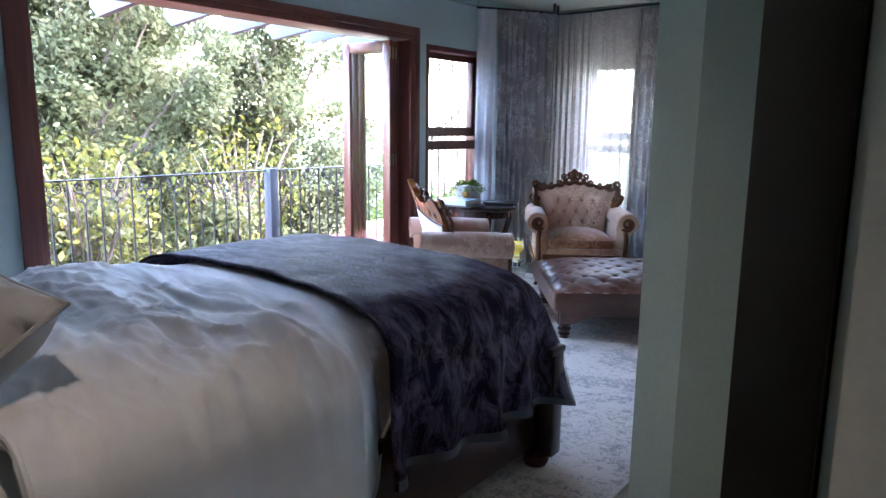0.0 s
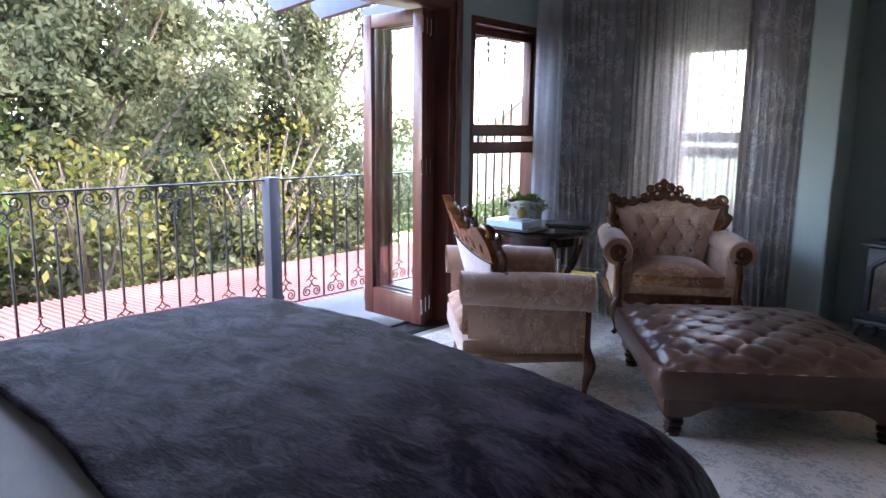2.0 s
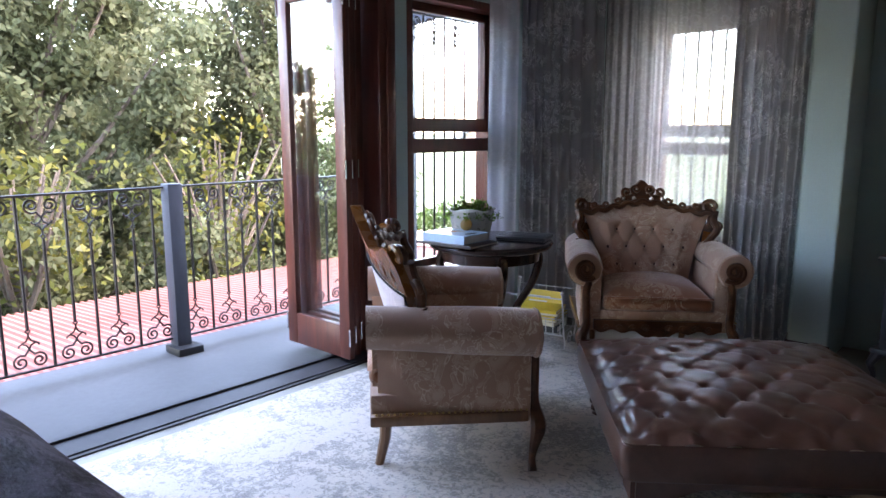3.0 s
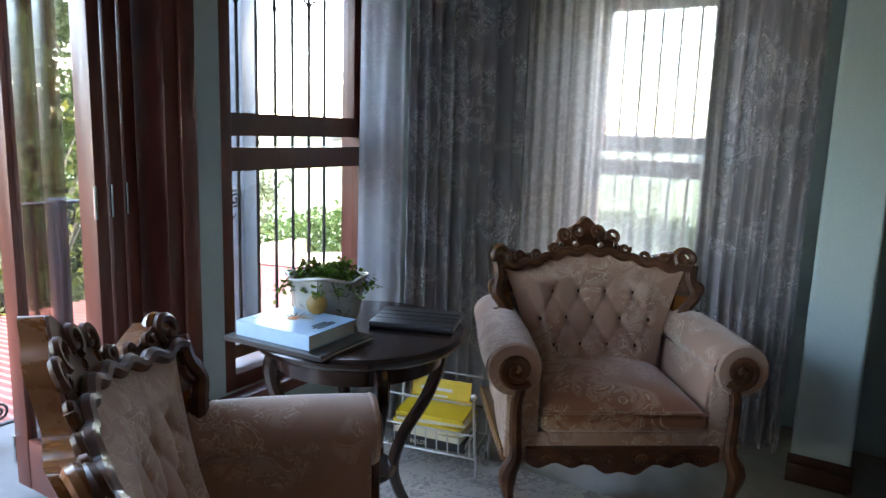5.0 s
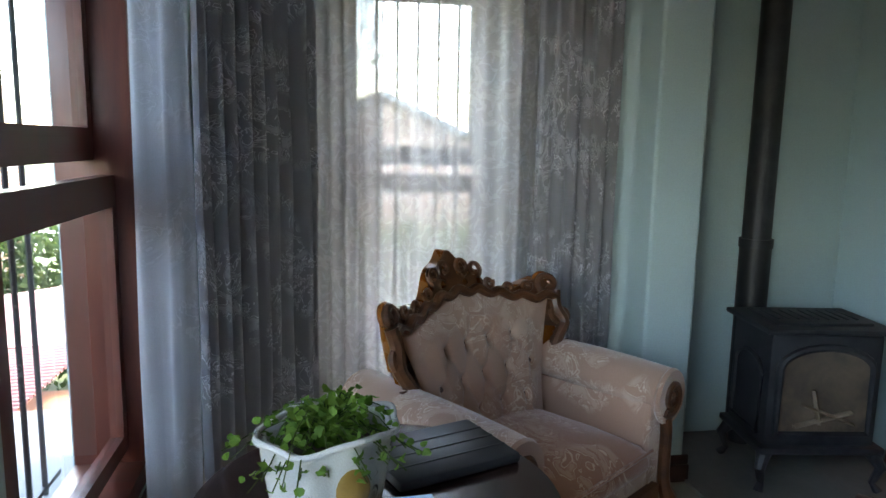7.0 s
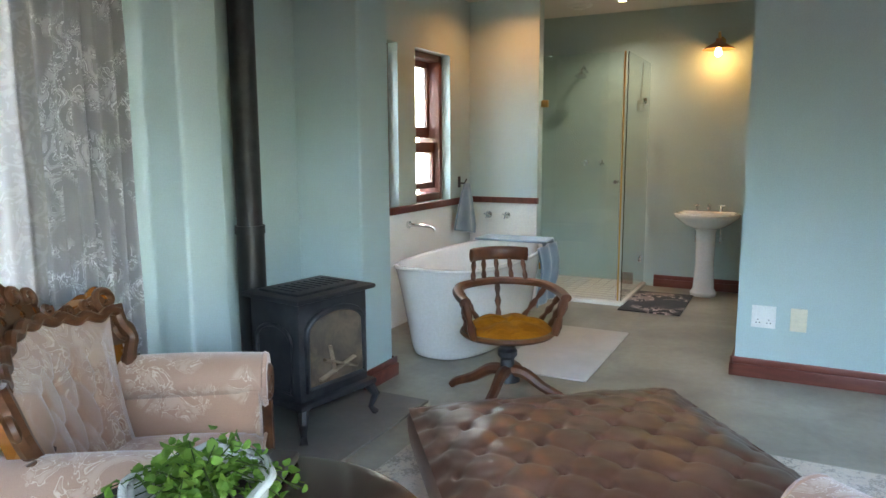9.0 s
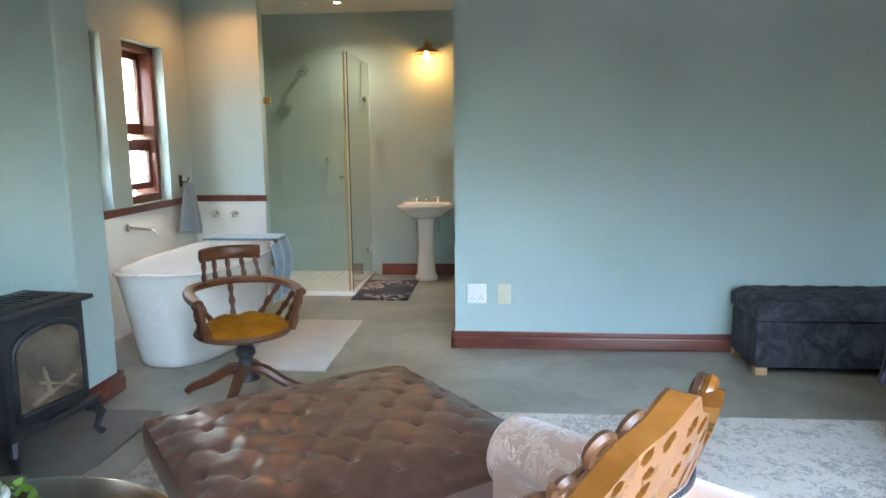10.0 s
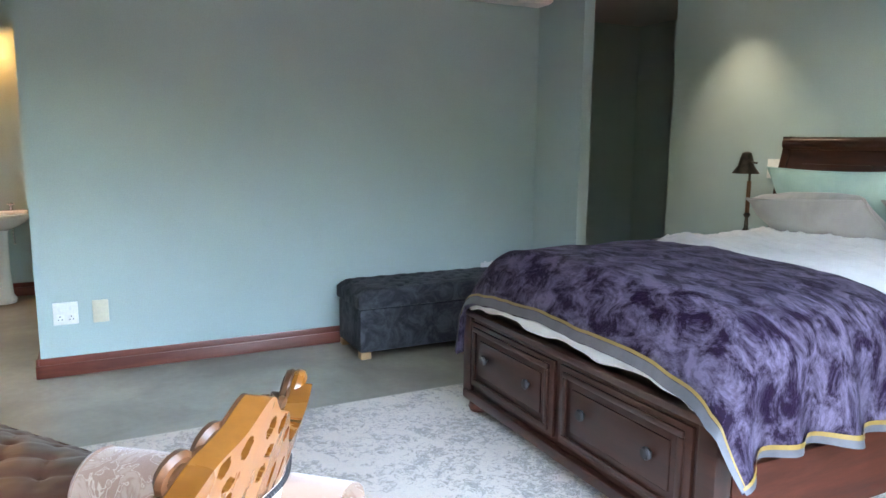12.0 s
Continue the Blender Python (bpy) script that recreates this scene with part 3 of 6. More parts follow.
# ---- cloth, leather and wood of the furniture ----
def damask(name, base, motif, rough=0.75, scale=7.0, sheen=0.5, amount=0.75, stretch=(1, 1, 1), through_light=0.0, lo=0.50, hi=0.56):
    """A woven cloth with a lighter, leafy motif in slight relief."""
    m = bpy.data.materials.new(name)
    nt, bs = links(m)
    a = noise_of(nt, scale, 2.5, 0.55, stretch, 2.6)
    b = noise_of(nt, scale * 0.45, 1, 0.5, stretch, 0.6)
    fine = noise_of(nt, 420, 2, 0.5)
    mul = nt.nodes.new("ShaderNodeMath")
    mul.operation = "MULTIPLY"
    # vine lines where the noise crosses its middle, leaf fills above it
    off = nt.nodes.new("ShaderNodeMath")
    off.operation = "SUBTRACT"
    nt.links.new(a, off.inputs[0])
    off.inputs[1].default_value = 0.5
    size = nt.nodes.new("ShaderNodeMath")
    size.operation = "ABSOLUTE"
    nt.links.new(off.outputs[0], size.inputs[0])
    line = nt.nodes.new("ShaderNodeMath")
    line.operation = "SUBTRACT"
    line.inputs[0].default_value = 1.0
    nt.links.new(ramp(nt, size.outputs[0], 0.008, 0.022), line.inputs[1])
    fill = nt.nodes.new("ShaderNodeMath")
    fill.operation = "MULTIPLY_ADD"
    fill.use_clamp = True
    nt.links.new(ramp(nt, a, lo + 0.03, hi + 0.03), fill.inputs[0])
    fill.inputs[1].default_value = 0.45
    nt.links.new(line.outputs[0], fill.inputs[2])
    nt.links.new(fill.outputs[0], mul.inputs[0])
    nt.links.new(ramp(nt, b, 0.47, 0.54), mul.inputs[1])
    amt = nt.nodes.new("ShaderNodeMath")
    amt.operation = "MULTIPLY"
    nt.links.new(mul.outputs[0], amt.inputs[0])
    amt.inputs[1].default_value = amount
    tone = mixed(nt, ramp(nt, noise_of(nt, 3.0, 3), 0.3, 0.7), base, tuple(v * 0.82 for v in base))
    tone = mixed(nt, ramp(nt, fine, 0.3, 0.9), tone, tuple(v * 0.75 for v in base))
    col = mixed(nt, amt.outputs[0], tone, motif)
    nt.links.new(col, bs.inputs["Base Color"])
    bs.inputs["Roughness"].default_value = rough
    bs.inputs["Sheen Weight"].default_value = sheen
    bs.inputs["Specular IOR Level"].default_value = 0.25
    add = nt.nodes.new("ShaderNodeMath")
    nt.links.new(mul.outputs[0], add.inputs[0])
    nt.links.new(fine, add.inputs[1])
    bump_of(nt, bs, add.outputs[0], 0.35, 0.002)
    if through_light:
        tr = nt.nodes.new("ShaderNodeBsdfTranslucent")
        nt.links.new(col, tr.inputs[0])
        mx = nt.nodes.new("ShaderNodeMixShader")
        mx.inputs[0].default_value = through_light
        nt.links.new(bs.outputs[0], mx.inputs[1])
        nt.links.new(tr.outputs[0], mx.inputs[2])
        nt.links.new(mx.outputs[0], nt.nodes["Material Output"].inputs[0])
    return m


def velvet(name, dark, pale, sheen_tint):
    m = bpy.data.materials.new(name)
    nt, bs = links(m)
    a = noise_of(nt, 8.0, 8, 0.74, (1, 1.7, 1), 0.6)
    b = noise_of(nt, 60, 3, 0.6, (1, 2.0, 1))
    # paler noise patches paint the crushed pile's highlights into the base colour
    col = mixed(nt, ramp(nt, a, 0.43, 0.60), dark, pale)
    nt.links.new(col, bs.inputs["Base Color"])
    bs.inputs["Roughness"].default_value = 0.55
    bs.inputs["Specular IOR Level"].default_value = 0.05
    sw = nt.nodes.new("ShaderNodeMapRange")
    nt.links.new(a, sw.inputs[0])
    sw.inputs[1].default_value, sw.inputs[2].default_value, sw.inputs[3].default_value, sw.inputs[4].default_value = 0.42, 0.60, 0.005, 0.07
    nt.links.new(sw.outputs[0], bs.inputs["Sheen Weight"])
    bs.inputs["Sheen Roughness"].default_value = 0.35
    bs.inputs["Sheen Tint"].default_value = (*sheen_tint, 1)
    add = nt.nodes.new("ShaderNodeMath")
    nt.links.new(a, add.inputs[0])
    nt.links.new(b, add.inputs[1])
    bump_of(nt, bs, add.outputs[0], 0.5, 0.012)
    return m


def sheer(name):
    m = bpy.data.materials.new(name)
    nt, bs = links(m)
    t = nt.nodes.new("ShaderNodeBsdfTransparent")
    tl = nt.nodes.new("ShaderNodeBsdfTranslucent")
    tl.inputs[0].default_value = (0.40, 0.385, 0.38, 1)
    bs.inputs["Base Color"].default_value = (0.50, 0.49, 0.49, 1)
    bs.inputs["Roughness"].default_value = 0.8
    m1 = nt.nodes.new("ShaderNodeMixShader")
    m1.inputs[0].default_value = 0.55
    nt.links.new(bs.outputs[0], m1.inputs[1])
    nt.links.new(tl.outputs[0], m1.inputs[2])
    m2 = nt.nodes.new("ShaderNodeMixShader")
    fac = nt.nodes.new("ShaderNodeMapRange")
    nt.links.new(ramp(nt, noise_of(nt, 14, 2.5, 0.55, (1, 1, 1), 2.6), 0.50, 0.58), fac.inputs[0])
    fac.inputs[3].default_value, fac.inputs[4].default_value = 0.77, 0.90
    nt.links.new(fac.outputs[0], m2.inputs[0])
    nt.links.new(t.outputs[0], m2.inputs[1])
    nt.links.new(m1.outputs[0], m2.inputs[2])
    nt.links.new(m2.outputs[0], nt.nodes["Material Output"].inputs[0])
    return m


M_DAMASK = damask("dusty_pink_damask", (0.42, 0.245, 0.168), (0.62, 0.49, 0.37), scale=9, amount=0.7)
M_SEAT = damask("worn_rose_brown_seat_cloth", (0.33, 0.13, 0.06), (0.58, 0.40, 0.26), scale=9, amount=0.8)
# outer back cloth: door light painted in as a paler lilac
M_BACKC = damask("door_lit_pink_damask", (0.56, 0.46, 0.45), (0.68, 0.61, 0.58), scale=10, amount=0.6)
# buttons coloured dark for the shade in their dimples
M_BUTTON = surface("button_dimple_shade", (0.07, 0.035, 0.025), (0.10, 0.05, 0.035), 0.7, 20, 200, 0.1)
# one chair wood coloured twice: dark for its backlit front, honey for its door-lit back
M_WALNUT_SHADED = surface("carved_walnut_shaded", (0.046, 0.017, 0.008), (0.115, 0.043, 0.017), 0.42, 9, 60, 0.15, spec=0.35, coat=0.04, stretch=(1, 1, 2))
M_WOOD_LIT = surface("chair_wood_lit", (0.15, 0.046, 0.007), (0.22, 0.075, 0.013), 0.27, 5, 50, 0.05, coat=0.25, stretch=(3, 1, 1))
M_LEGW = surface("brown_chair_leg_wood", (0.13, 0.055, 0.02), (0.22, 0.10, 0.04), 0.35, 6, 50, 0.08, coat=0.3, stretch=(3, 3, 0.6))
M_LEATHER = surface("brown_chesterfield_leather", (0.075, 0.032, 0.021), (0.14, 0.062, 0.040), 0.33, 6, 130, 0.2, coat=0.12, spec=0.6, dist=0.002)
M_DUVET = surface("grey_cotton_duvet", (0.56, 0.565, 0.575), (0.64, 0.64, 0.645), 0.7, 2.5, 300, 0.15, sheen=0.25, dist=0.001)
M_PILLOW = surface("grey_sateen_pillow", (0.30, 0.29, 0.295), (0.37, 0.36, 0.36), 0.6, 4, 260, 0.12, sheen=0.4, dist=0.001)
M_MINT = surface("mint_green_cotton", (0.30, 0.46, 0.44), (0.38, 0.54, 0.52), 0.75, 4, 260, 0.15, sheen=0.2, dist=0.001)
M_THROW = velvet("purple_velvet", (0.011, 0.005, 0.015), (0.098, 0.079, 0.118), (0.68, 0.63, 0.82))
M_GREYV = velvet("charcoal_velvet", (0.034, 0.037, 0.044), (0.075, 0.080, 0.092), (0.5, 0.52, 0.58))
M_TRIM = surface("grey_satin_trim", (0.055, 0.055, 0.062), (0.085, 0.085, 0.095), 0.5, 8, 120, 0.2)
M_GOLD = surface("gold_satin", (0.17, 0.095, 0.018), (0.25, 0.15, 0.03), 0.5, 8, 120, 0.2)
M_CURTAIN = damask("grey_embroidered_curtain", (0.37, 0.365, 0.385), (0.76, 0.76, 0.79), scale=11, through_light=0.36, sheen=0.3, amount=0.88, lo=0.51, hi=0.56)
M_LINING = damask("pale_curtain_lining", (0.62, 0.64, 0.68), (0.66, 0.68, 0.72), sheen=0.1, through_light=0.55)
M_SHEER = sheer("sheer_white_curtain")


def tuft(u, v, p, q):
    """Puffed diamonds between buttons, 0 in the creases and 1 at the crown."""
    a, b = u / p + v / q, u / p - v / q
    sa, sb = abs(math.sin(math.pi * a)), abs(math.sin(math.pi * b))
    return 0.34 * (sa * sb) ** 0.22 + 0.66 * (1 - math.exp(-(sa * sa + sb * sb) / 0.16))


def spline(pts, t):
    """A smooth curve through pts, t in 0..1."""
    n = len(pts) - 1
    x = min(max(t, 0), 1) * n
    i = min(int(x), n - 1)
    f = x - i
    p0, p1, p2, p3 = (Vector(pts[max(i - 1, 0)]), Vector(pts[i]), Vector(pts[i + 1]), Vector(pts[min(i + 2, n)]))
    return 0.5 * ((2 * p1) + (-p0 + p2) * f + (2 * p0 - 5 * p1 + 4 * p2 - p3) * f * f + (-p0 + 3 * p1 - 3 * p2 + p3) * f ** 3)


def wob(x, y, z, s=1.0):
    return noise.noise(Vector((x * s, y * s, z * s)))


# ---- armchairs: carved frame, buttoned back, rolled arms; the front looks to -y ----
def armchair(label, m):
    c = thing("armchair", label, "armchair", m, group="carved armchairs")

    # the back leans: a point of the back at width u, height z, depth d towards the sitter
    def bk(u, z, d=0.0):
        lean = 0.06 + (z - 0.42) * 0.36
        return (u, lean - 0.65 * u * u - d, z)

    def outline(k):
        """Half-width of the back by height share k."""
        return 0.255 + 0.125 * k ** 1.4

    z0, z1 = 0.40, 0.845

    def top(u):
        return z1 + 0.026 * math.cos(u / 0.36 * math.pi)

    def back(u, v):
        k = v
        w = outline(k) - 0.012
        x = (2 * u - 1) * w
        z = z0 + (top(x) - z0) * k
        edge = min(1, 6 * min(u, 1 - u, v + 0.05, 1 - v))
        mid = max(0.0, min(1.0, (0.29 - abs(x)) / 0.08)) * min(1.0, max(0.0, (top(x) - z - 0.05) / 0.06))
        h = 0.02 + (0.016 + 0.034 * (1 + mid * (tuft(x, z - z0 - 0.02, 0.11, 0.20) - 1))) * edge
        return bk(x, z, h)
    bm = sheet(B(), back, 100, 70)
    part("backrest", bm, M_DAMASK, c, "buttoned dusty pink damask back", angle=70)
    for i in range(-5, 6):
        for j in range(1, 8):
            x, z = 0.055 * i, z0 + 0.02 + 0.10 * j
            if (i + j) % 2 == 0 and abs(x) < 0.24 and 0.5 < z < top(x) - 0.07:
                bm = B()
                bmesh.ops.create_icosphere(bm, subdivisions=1, radius=0.010, matrix=Matrix.Translation(bk(x, z, 0.040)))
                part("button", bm, M_BUTTON, c, "covered button, coloured dark as its shaded dimple")
    def plate_low(u):
        return top(u) - 0.075 - 0.035 * (abs(u) / 0.405) ** 2
    part("back_panel", sheet(B(), lambda u, v: bk((2 * u - 1) * (outline(v) + 0.012), z0 - 0.14 + (plate_low((2 * u - 1) * 0.39) + 0.010 - z0 + 0.14) * v, -0.036 - 0.02 * math.sin(math.pi * v)), 28, 20), M_BACKC, c, "outer back in pink damask, painted paler as lit")

    # carved crest: pierced plate behind, lit tone; rolled carving before it, shaded tone
    def crest_h(u):
        a = abs(u)
        crown = 0.118 * math.exp(-(a / 0.125) ** 4) + 0.022 * math.exp(-(a / 0.03) ** 2)
        scallop = 0.010 * math.cos(a * 52) * max(0.0, 1 - a / 0.30)
        ear = 0.030 * max(0.0, min(1.0, (a - 0.26) / 0.10))
        return 0.858 + crown + scallop + ear - 0.11 * (max(0, a - 0.36) / 0.05) ** 2
    holes = [(sg * cu, top(cu) + dz, ru, rz) for sg in (-1, 1) for cu, dz, ru, rz in ((0.030, 0.075, 0.011, 0.017), (0.075, 0.068, 0.011, 0.015), (0.115, 0.038, 0.010, 0.012), (0.052, 0.030, 0.012, 0.010), (0.045, -0.005, 0.013, 0.014), (0.105, -0.030, 0.008, 0.022), (0.160, -0.036, 0.008, 0.022), (0.225, -0.030, 0.011, 0.020), (0.290, -0.034, 0.009, 0.024), (0.350, -0.04, 0.008, 0.024))]
    n, rows = 190, 34
    grid = []
    for i in range(n + 1):
        u = -0.405 + 0.81 * i / n
        lo = plate_low(u)
        grid.append([(u, lo + (crest_h(u) - lo) * j / rows) for j in range(rows + 1)])
    for depth, thick, wood, nm, lab in ((0.006, 0.042, M_WOOD_LIT, "crest_plate", "pierced wooden crest, back painted door-lit honey"), (0.013, 0.006, M_WALNUT_SHADED, "crest_face", "carved walnut face of the crest, painted in shade")):
        bm, made = B(), {}

        def at(i, j):
            if (i, j) not in made:
                made[i, j] = bm.verts.new(bk(*grid[i][j], depth))
            return made[i, j]
        for i in range(n):
            for j in range(rows):
                cu, cz = 0.5 * (grid[i][j][0] + grid[i + 1][j][0]), 0.5 * (grid[i][j][1] + grid[i][j + 1][1])
                if all(((cu - a) / ru) ** 2 + ((cz - b) / rz) ** 2 > 1 for a, b, ru, rz in holes):
                    bm.faces.new((at(i, j), at(i + 1, j), at(i + 1, j + 1), at(i, j + 1)))
        bmesh.ops.smooth_vert(bm, verts=[v for v in bm.verts if v.is_boundary], factor=0.5, use_axis_x=True, use_axis_y=True, use_axis_z=True)
        grown = bmesh.ops.extrude_face_region(bm, geom=bm.faces[:], use_keep_orig=True)
        for v in grown["geom"]:
            if isinstance(v, bmesh.types.BMVert):
                v.co.y += thick
        bmesh.ops.recalc_face_normals(bm, faces=bm.faces)
        part(nm, bm, wood, c, lab, angle=50)
    for i in range(53):
        u = -0.39 + 0.015 * i
        bm = B()
        bmesh.ops.create_icosphere(bm, subdivisions=1, radius=0.0058, matrix=Matrix.Translation(bk(u, plate_low(u) + 0.004, -0.041)))
        part("stud", bm, M_CAST, c, "dark upholstery stud")
    for s in (-1, 1):
        part("ear_back", tube(B(), [bk(s * u, z, -0.006) for u, z in spiral(0.385, 0.862, 0.046, 0.012, -1.4, -1.1, 20)], 0.0145, 8), M_WOOD_LIT, c, "back of the ear scroll, painted door-lit honey")
    crest = part("crest_carving", tube(B(), [bk(-0.39 + 0.78 * i / 60, top(-0.39 + 0.78 * i / 60) + 0.004 + 0.008 * math.sin(i * 0.9), 0.030) for i in range(61)], 0.017, 8), M_WALNUT_SHADED, c, "carved walnut rail, painted in shade")
    for s in (-1, 1):
        for cu, cz, r, a0, tn in ((0.040, 0.950, 0.030, -1.5, 1.2), (0.100, 0.935, 0.028, -1.2, 1.1), (0.150, 0.885, 0.020, 0.4, -1.1), (0.225, 0.860, 0.018, -1.2, 1.1), (0.300, 0.862, 0.018, 0.4, -1.1)):
            part("scroll", tube(B(), [bk(s * u, z, 0.017) for u, z in spiral(cu, cz, r, 0.008, a0, tn, 16)], 0.0095, 6), M_WALNUT_SHADED, crest)

    # carved ears and side posts of the back
    for s in (-1, 1):
        ear = [(0.335, 0.50), (0.352, 0.56), (0.345, 0.63), (0.375, 0.685), (0.405, 0.73), (0.39, 0.785), (0.40, 0.84)]
        e = part("ear", tube(B(), [bk(s * (u - 0.0), z, 0.02) for u, z in (tuple(spline([(a, b, 0) for a, b in ear], i / 26))[:2] for i in range(27))], 0.022, 8), M_WALNUT_SHADED, c, "carved walnut side post")
        for cu, cz, r, a0, tn in ((0.385, 0.862, 0.046, -1.4, -1.15), (0.405, 0.755, 0.034, 2.6, 1.1), (0.372, 0.66, 0.03, 0.3, -1.1)):
            part("scroll", tube(B(), [bk(s * u, z, 0.012) for u, z in spiral(cu, cz, r, 0.010, a0, tn, 18)], 0.013, 7), M_WALNUT_SHADED, e)
        part("side_plate", slab(B(), [(0.355, 0.58), (0.378, 0.66), (0.388, 0.73), (0.345, 0.75), (0.325, 0.65), (0.31, 0.50), (0.335, 0.50)], lambda u, v, w: bk(s * u, v, -0.034 + w), 0.034), M_WOOD_LIT, c, "side of the back, painted door-lit honey", smooth=False)

    # arms: padded rolls that end in carved scrolls
    for s in (-1, 1):
        def arm(u, v):
            y = -0.375 + 0.62 * u
            a = 2 * math.pi * v
            bulge = 1 + 0.06 * math.sin(math.pi * min(1, u * 1.4))
            r = 0.098 * bulge * (1 - 0.10 * u)
            cx, cz = s * (0.395 - 0.02 * u), 0.565 + 0.03 * u
            x, z = r * math.cos(a), r * math.sin(a) * 0.92
            if z < 0:
                x *= 1 - 0.35 * min(1, -z / 0.08)
            return (cx + x, y, cz + z)
        bm = sheet(B(), arm, 18, 22, wrap=True)
        part("armrest", bm, M_DAMASK, c, "padded rolled arm in dusty pink damask", angle=80)
        part("arm_side", sheet(B(), lambda u, v: (s * (0.412 + 0.026 * math.sin(math.pi * u) ** 0.5 * math.sin(math.pi * (0.15 + 0.7 * v)) - 0.05 * u), -0.355 + 0.56 * u, 0.25 + 0.27 * v), 10, 8), M_DAMASK, c)
        part("arm_inside", sheet(B(), lambda u, v: (s * (0.300 - 0.012 * math.sin(math.pi * v)), -0.355 + 0.58 * u, 0.26 + 0.29 * v), 10, 8), M_DAMASK, c)
        bm = B()
        box(bm, min(s * 0.30, s * 0.415), max(s * 0.30, s * 0.415), -0.368, -0.30, 0.24, 0.56, 0.01)
        part("arm_front", bm, M_DAMASK, c)
        bm = lathe(B(), [(0.004, -0.012), (0.088, -0.010), (0.094, 0.0), (0.088, 0.012)], 22)
        face = part("arm_cap", bm, M_DAMASK, c)
        face.matrix_basis = pose(s * 0.395, -0.380, 0.565, 90)
        # front post: scroll above, groove, cabriole leg below
        post = [(0.372, 0.50), (0.384, 0.44), (0.382, 0.34), (0.380, 0.26), (0.404, 0.20), (0.398, 0.12), (0.384, 0.05), (0.400, 0.012)]
        pts = [tuple(spline([(a, b, 0) for a, b in post], i / 30))[:2] for i in range(31)]
        rad = [0.021 + 0.010 * math.exp(-((z - 0.20) / 0.05) ** 2) - 0.007 * math.exp(-((z - 0.06) / 0.05) ** 2) for u, z in pts]
        leg = part("front_leg", tube(B(), [(s * u, -0.383 - 0.018 * math.exp(-((z - 0.20) / 0.07) ** 2), z) for u, z in pts], rad, 9), M_WALNUT_SHADED, c, "carved walnut front post and cabriole leg")
        for r0, rr in ((0.062, 0.013), (0.040, 0.009)):
            part("scroll", tube(B(), [(s * u, -0.392, z) for u, z in spiral(0.388, 0.565, r0, 0.010, -2.4, 1.6, 26)], rr, 7), M_WALNUT_SHADED, leg)
        part("rear_leg", tube(B(), [(s * 0.285, 0.17, 0.26), (s * 0.28, 0.18, 0.12), (s * 0.275, 0.205, 0.0)], [0.028, 0.022, 0.017], 8), M_LEGW, c, "plain brown rear leg")
        part("side_rail", box(B(), min(s * 0.385, s * 0.425), max(s * 0.385, s * 0.425), -0.36, 0.235, 0.225, 0.268, 0.008), M_LEGW, c, "brown wooden side rail")
        for i in range(26):
            bm = B()
            bmesh.ops.create_icosphere(bm, subdivisions=1, radius=0.0055, matrix=Matrix.Translation((s * 0.424, -0.35 + 0.0225 * i, 0.275)))
            part("stud", bm, M_BRASS, c)

    # seat
    def cushion(u, v):
        x, y = (2 * u - 1), (2 * v - 1)
        e = max(abs(x), abs(y))
        h = 0.055 * (1 - e ** 6) + 0.03 * (1 - x * x) * (1 - y * y)
        return (x * 0.292, -0.07 + y * 0.315, 0.40 + h + 0.004 * wob(x * 3, y * 3, 1))
    bm = sheet(B(), cushion, 22, 22)
    part("seat_cushion", bm, M_SEAT, c, "worn rose-brown damask seat cushion", angle=75)
    part("seat_edge", box(B(), -0.294, 0.294, -0.388, 0.24, 0.335, 0.405, 0.03, 3), M_SEAT, c, "rounded front of the seat cushion")
    part("piping", tube(B(), [(-0.29, -0.386, 0.412), (-0.1, -0.392, 0.416), (0.1, -0.392, 0.416), (0.29, -0.386, 0.412)], 0.006, 6), M_SEAT, c)
    part("seat_base", box(B(), -0.385, 0.385, -0.365, 0.235, 0.22, 0.336, 0.01), M_DAMASK, c)
    # carved apron
    bm = slab(B(), [(-0.34, 0.285), (0.34, 0.285), (0.34, 0.235)] + [(0.34 - 0.68 * i / 32, 0.225 - 0.035 * math.exp(-((0.34 - 0.68 * i / 32) / 0.09) ** 2) + 0.010 * math.cos(i * 1.15)) for i in range(1, 32)] + [(-0.34, 0.235)], lambda u, v, w: (u, -0.392 + w, v), 0.026)
    ap = part("apron", bm, M_WALNUT_SHADED, c, "carved walnut front apron", smooth=False)
    for s in (-1, 1):
        for cu, r in ((0.06, 0.020), (0.13, 0.017), (0.20, 0.015), (0.27, 0.014)):
            part("scroll", tube(B(), [(s * u, -0.397, z) for u, z in spiral(cu, 0.245, r, 0.004, 0, 1.2, 12)], 0.007, 6), M_WALNUT_SHADED, ap)
    return c


A = armchair("carved walnut armchair with buttoned pink damask, before the curtains", pose(-2.945, 5.785, 0, 0, 0, 35.5))
chairb = copy_thing(A, pose(-3.125, 4.055, 0, 0, 0, 137))
tagged(chairb, "carved walnut armchair with lit honey tone painted on its back, near the balcony door")


